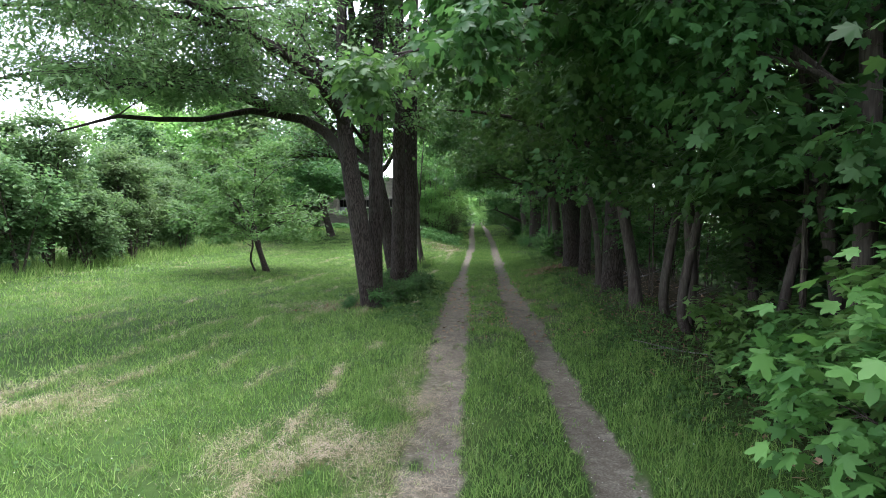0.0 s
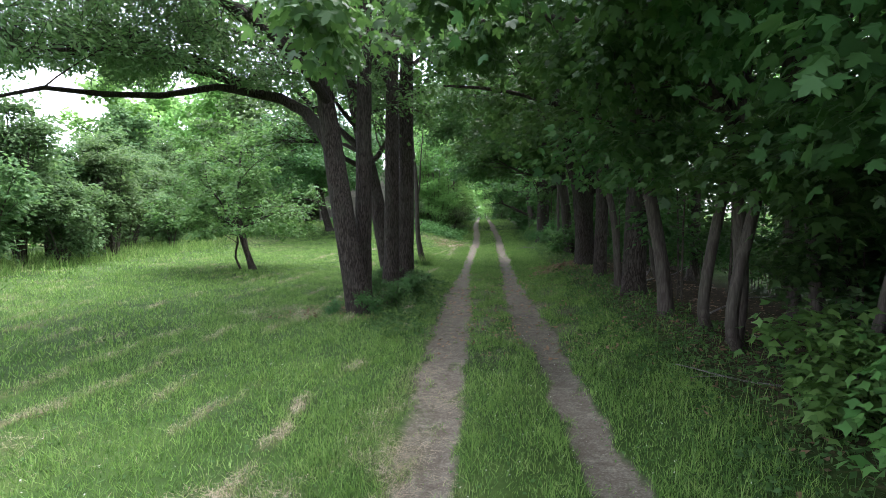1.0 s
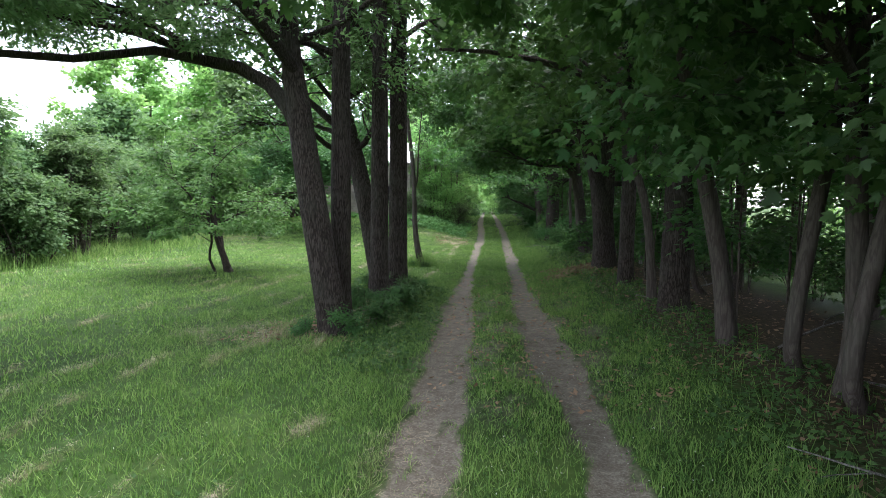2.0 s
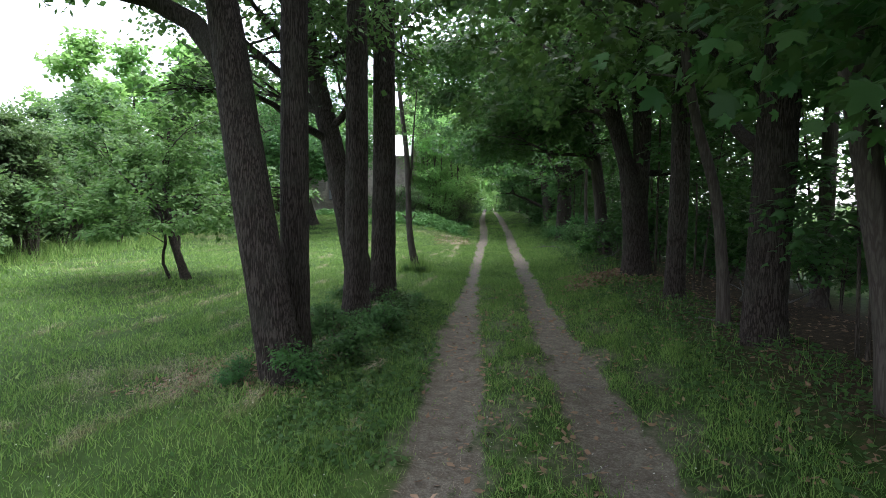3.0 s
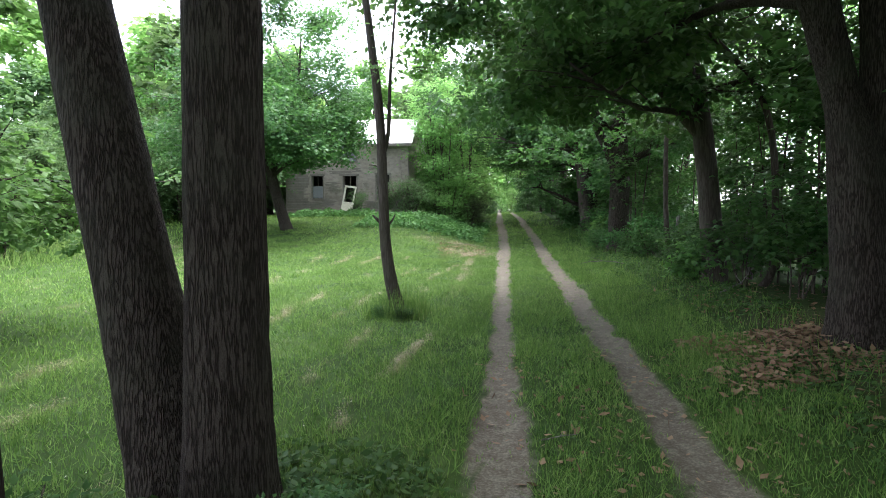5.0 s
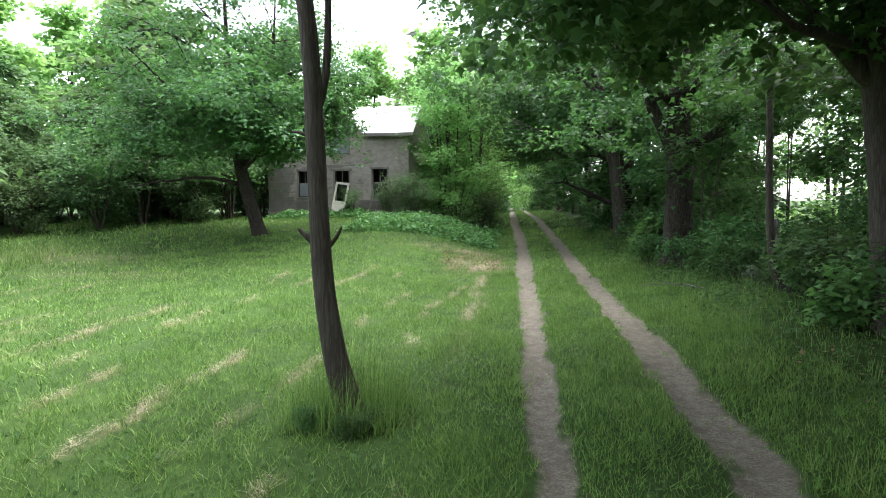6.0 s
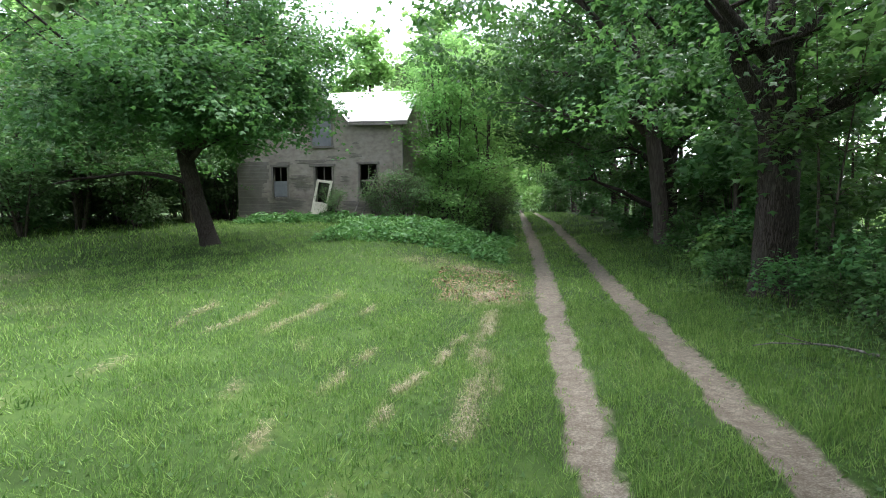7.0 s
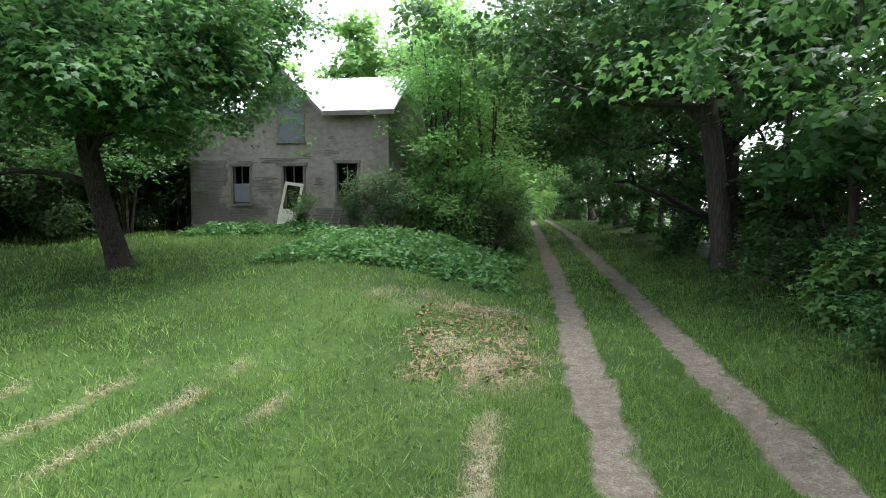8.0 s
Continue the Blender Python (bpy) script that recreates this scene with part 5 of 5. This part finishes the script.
slab(bm, [(GX - GW, HY0 - 0.4, EAVE - 0.02), (GX, HY0 - 0.4, GP), (GX, MY, GP), (GX - GW, HY0 + 0.3, EAVE - 0.02)], 0.09)
slab(bm, [(GX + 0.002, HY0 - 0.4, GP), (GX + GW, HY0 - 0.4, EAVE - 0.02), (GX + GW, HY0 + 0.3, EAVE - 0.02), (GX + 0.002, MY, GP)], 0.09)
part("gable_roof", bm, ROOF, house)

# trim, windows and doors
GLASS = bpy.data.materials.new("old_window_glass")
GLASS.use_nodes = True
gb = GLASS.node_tree.nodes["Principled BSDF"]
gb.inputs["Base Color"].default_value, gb.inputs["Roughness"].default_value, gb.inputs["Transmission Weight"].default_value = (0.75, 0.8, 0.78, 1), 0.08, 1.0
SHEET = plain("grey_board_cover", [(0.3, (0.12, 0.125, 0.135)), (0.6, (0.20, 0.205, 0.22))], 3.0, 0.75, 0.15, 0.004)


def bar(x0, x1, y0, y1, z0, z1, name, mat, parent, label=""):
    bm = bmesh.new()
    box(bm, x0, x1, y0, y1, z0, z1)
    bmesh.ops.bevel(bm, geom=bm.edges, offset=0.006, segments=1, affect="EDGES")
    return part(name, bm, mat, parent, label)


def window(o, sashes=True):
    x0, x1, z0, z1 = o
    w = new("window")
    w.parent = house
    f = 0.09
    bar(x0 - f, x0, HY0 - 0.035, HY0 + 0.1, z0, z1, "frame", BOARD, w)
    bar(x1, x1 + f, HY0 - 0.035, HY0 + 0.1, z0, z1, "frame", BOARD, w)
    bar(x0 - f - 0.05, x1 + f + 0.05, HY0 - 0.06, HY0 + 0.1, z1, z1 + 0.12, "lintel", BOARD, w)
    bar(x0 - f - 0.04, x1 + f + 0.04, HY0 - 0.09, HY0 + 0.1, z0 - 0.08, z0, "sill", BOARD, w)
    if sashes:
        mz, mx = (z0 + z1) / 2, (x0 + x1) / 2
        bar(x0, x1, HY0 + 0.06, HY0 + 0.1, mz - 0.03, mz + 0.03, "rail", BOARD, w)
        bar(mx - 0.018, mx + 0.018, HY0 + 0.065, HY0 + 0.095, mz + 0.03, z1, "muntin", BOARD, w)
        bar(x0, mx - 0.018, HY0 + 0.075, HY0 + 0.081, z0, mz - 0.03, "pane", GLASS, w)
    return w


window(openings[0])
window(openings[2])
w = window(openings[3], False)
x0, x1, z0, z1 = openings[3]
bar(x0 + 0.01, x1 - 0.01, HY0 - 0.03, HY0 - 0.004, z0 + 0.02, z0 + 1.22, "cover_board", SHEET, w, "grey board nailed over the window")
bar(x0 + 0.01, x1 - 0.04, HY0 - 0.025, HY0 - 0.002, z0 + 1.24, z1 - 0.01, "cover_board", SHEET, w)
x0, x1, z0, z1 = openings[0]
bar(x0 + 0.02, x1 - 0.02, HY0 + 0.03, HY0 + 0.055, z0 + 0.05, z0 + 0.8, "cover_board", SHEET, house)
d = new("doorway")
d.parent = house
x0, x1, z0, z1 = openings[1]
bar(x0 - 0.1, x0, HY0 - 0.04, HY0 + 0.12, z0, z1, "frame", BOARD, d)
bar(x1, x1 + 0.1, HY0 - 0.04, HY0 + 0.12, z0, z1, "frame", BOARD, d)
bar(x0 - 0.3, x1 + 0.2, HY0 - 0.07, HY0 + 0.1, z1, z1 + 0.13, "lintel", BOARD, d)
bar(x0, x1, HY0 + 0.04, HY0 + 0.1, z1 - 0.72, z1 - 0.66, "rail", BOARD, d)
bar((x0 + x1) / 2 - 0.02, (x0 + x1) / 2 + 0.02, HY0 + 0.05, HY0 + 0.09, z1 - 0.66, z1, "muntin", BOARD, d)
bar(x0 - 0.1, x1 + 0.1, HY0 - 0.12, HY0 + 0.1, z0 - 0.12, z0, "threshold", BOARD, d)

# trim boards and eaves
bar(HX0 - 0.3, GX - GW - 0.02, HY0 - 0.37, HY0 - 0.353, EAVE - 0.20, EAVE - 0.005, "fascia", BOARD, house)
bar(GX + GW + 0.02, HX1 + 0.3, HY0 - 0.37, HY0 - 0.353, EAVE - 0.20, EAVE - 0.005, "fascia", BOARD, house)
bar(HX1 - 0.02, HX1 + 0.03, HY0 - 0.03, HY0 + 0.12, BASE, EAVE - 0.1, "corner_board", BOARD, house)
bar(HX0 - 0.03, HX0 + 0.02, HY0 - 0.03, HY0 + 0.12, BASE, EAVE - 0.1, "corner_board", BOARD, house)
bar(HX0 - 0.02, HX1 + 0.02, HY0 - 0.05, HY0 - 0.002, BASE + 0.1, BASE + 0.32, "sill_beam", BOARD, house, "rotted timber sill beam")
for side in (-1, 1):
    bm = bmesh.new()
    a = (GX + side * (GW + 0.03), EAVE - 0.16)
    b = (GX, GP - 0.09)
    v = [bm.verts.new((x, y, z + dz)) for y in (HY0 - 0.43, HY0 - 0.403) for (x, z), dz in ((a, -0.08), (b, -0.12), (b, 0.06), (a, 0.1))]
    bm.faces.new(v[0:4])
    bm.faces.new(v[7:3:-1])
    for i in range(4):
        bm.faces.new((v[i], v[i + 4], v[4 + (i + 1) % 4], v[(i + 1) % 4]))
    part("rake_board", bm, BOARD, house)

# laths laid bare where the stucco has fallen
LATH = bmesh.new()
box(LATH, -0.5, 0.5, -0.012, 0.0, -0.02, 0.02)
lath_mesh = bpy.data.meshes.new("lath")
LATH.to_mesh(lath_mesh)
LATH.free()
lath_mesh.materials.append(BOARD)
rng = np.random.default_rng(8)
for cx, cz, wd, rows in ((-12.85, 2.0, 1.9, 9), (-11.8, 3.3, 1.0, 10), (-14.2, 3.0, 1.2, 12), (-9.1, 4.5, 0.65, 4), (-11.2, 4.25, 1.5, 3), (-7.6, 2.2, 1.5, 11), (-9.3, 2.1, 1.4, 8), (-10.2, 4.4, 0.7, 4), (-8.2, 1.9, 2.4, 6), (-12.6, 4.15, 1.3, 3), (-9.6, 3.4, 0.5, 5), (-7.2, 3.0, 0.6, 6), (-9.1, 5.1, 0.35, 2), (-12.3, 2.3, 1.4, 8)):
    for k in range(rows):
        ob = new("lath", lath_mesh)
        ob.parent = house
        n = wd * rng.uniform(0.45, 1.0)
        ob.location = (cx + rng.uniform(-0.25, 0.25) * wd, HY0 - 0.004 - 0.006 * rng.uniform(0, 1), cz + (k - rows / 2) * 0.062)
        ob.scale = (n, 1, 1)
        ob.rotation_euler = (0, rng.normal(0, 0.012), 0)

# boards showing on the darker end of the front
for k in range(15):
    z = BASE + 0.42 + 0.172 * k
    end = HX0 + 1.72 - 0.35 * rng.uniform(0, 1) - (0.25 if 4 < k < 9 else 0.0)
    bar(HX0 + 0.03, end, HY0 - 0.022 - 0.004 * (k % 2), HY0 - 0.002, z, z + 0.160, "siding_board", BOARD, house)

# stones of the footing
STONE = plain("footing_stone", [(0.3, (0.10, 0.095, 0.09)), (0.6, (0.22, 0.21, 0.20))], 7.0, 0.9, 0.5, 0.02)
for k in range(17):
    x0 = HX0 + 0.1 + 0.48 * k
    w = 0.40 + 0.07 * rng.uniform(0, 1)
    bar(x0, x0 + w, HY0 - 0.07 - 0.04 * rng.uniform(0, 1), HY0 - 0.004, BASE - 0.22, BASE + 0.08 - 0.04 * rng.uniform(0, 1), "footing_stone", STONE, house)


def leaning_stick(x, y, top, r, seed):
    """A dead pole that stands on the ground and leans on the wall."""
    base = thing("leaning_stick", stand(x, y, 0.02), "pale dead stick leaning against the old house", "stick", "sticks against the house")
    foot, head = np.zeros(3), np.array(top) - np.array(stand(x, y, 0.02))
    line = foot + (head - foot) * np.linspace(0, 1, 6)[:, None] + np.random.default_rng(seed).normal(0, 0.02, (6, 3))
    v, f = ring_tube(line, np.linspace(r, r * 0.5, 6), 6, np.random.default_rng(seed))
    link("stick", mesh_of("stick", v, f), BARK_GREY, base, smooth_shade=True)


leaning_stick(-8.55, 59.2, (-7.95, HY0 - 0.05, 3.9), 0.032, 1)
leaning_stick(-8.95, 59.4, (-8.75, HY0 - 0.06, 2.9), 0.028, 2)
leaning_stick(-7.3, 59.3, (-8.35, HY0 - 0.05, 3.2), 0.025, 3)
leaning_stick(-7.0, 59.0, (-7.25, HY0 - 0.05, 4.2), 0.025, 4)

# the loose door leaning in the doorway
screen = thing("screen_door", (-10.88, HY0 - 0.5, ground_at(-10.9, 60.1) - 0.02), "cream painted screen door leaning loose against the house", "door")
W, T, H = 0.80, 0.04, 1.98
for x0, x1, z0, z1, nm in ((-W / 2, -W / 2 + 0.11, 0, H, "stile"), (W / 2 - 0.11, W / 2, 0, H, "stile"), (-W / 2 + 0.11, W / 2 - 0.11, H - 0.12, H, "rail"), (-W / 2 + 0.11, W / 2 - 0.11, 0.78, 0.9, "rail"),
                          (-W / 2 + 0.11, W / 2 - 0.11, 0, 0.14, "rail")):
    bar(x0, x1, 0, T, z0, z1, nm, PAINT, screen)
bar(-W / 2 + 0.11, W / 2 - 0.11, 0.012, 0.028, 0.14, 0.78, "panel", PAINT, screen)
screen.rotation_euler = (radians(-11), radians(8), radians(-6))
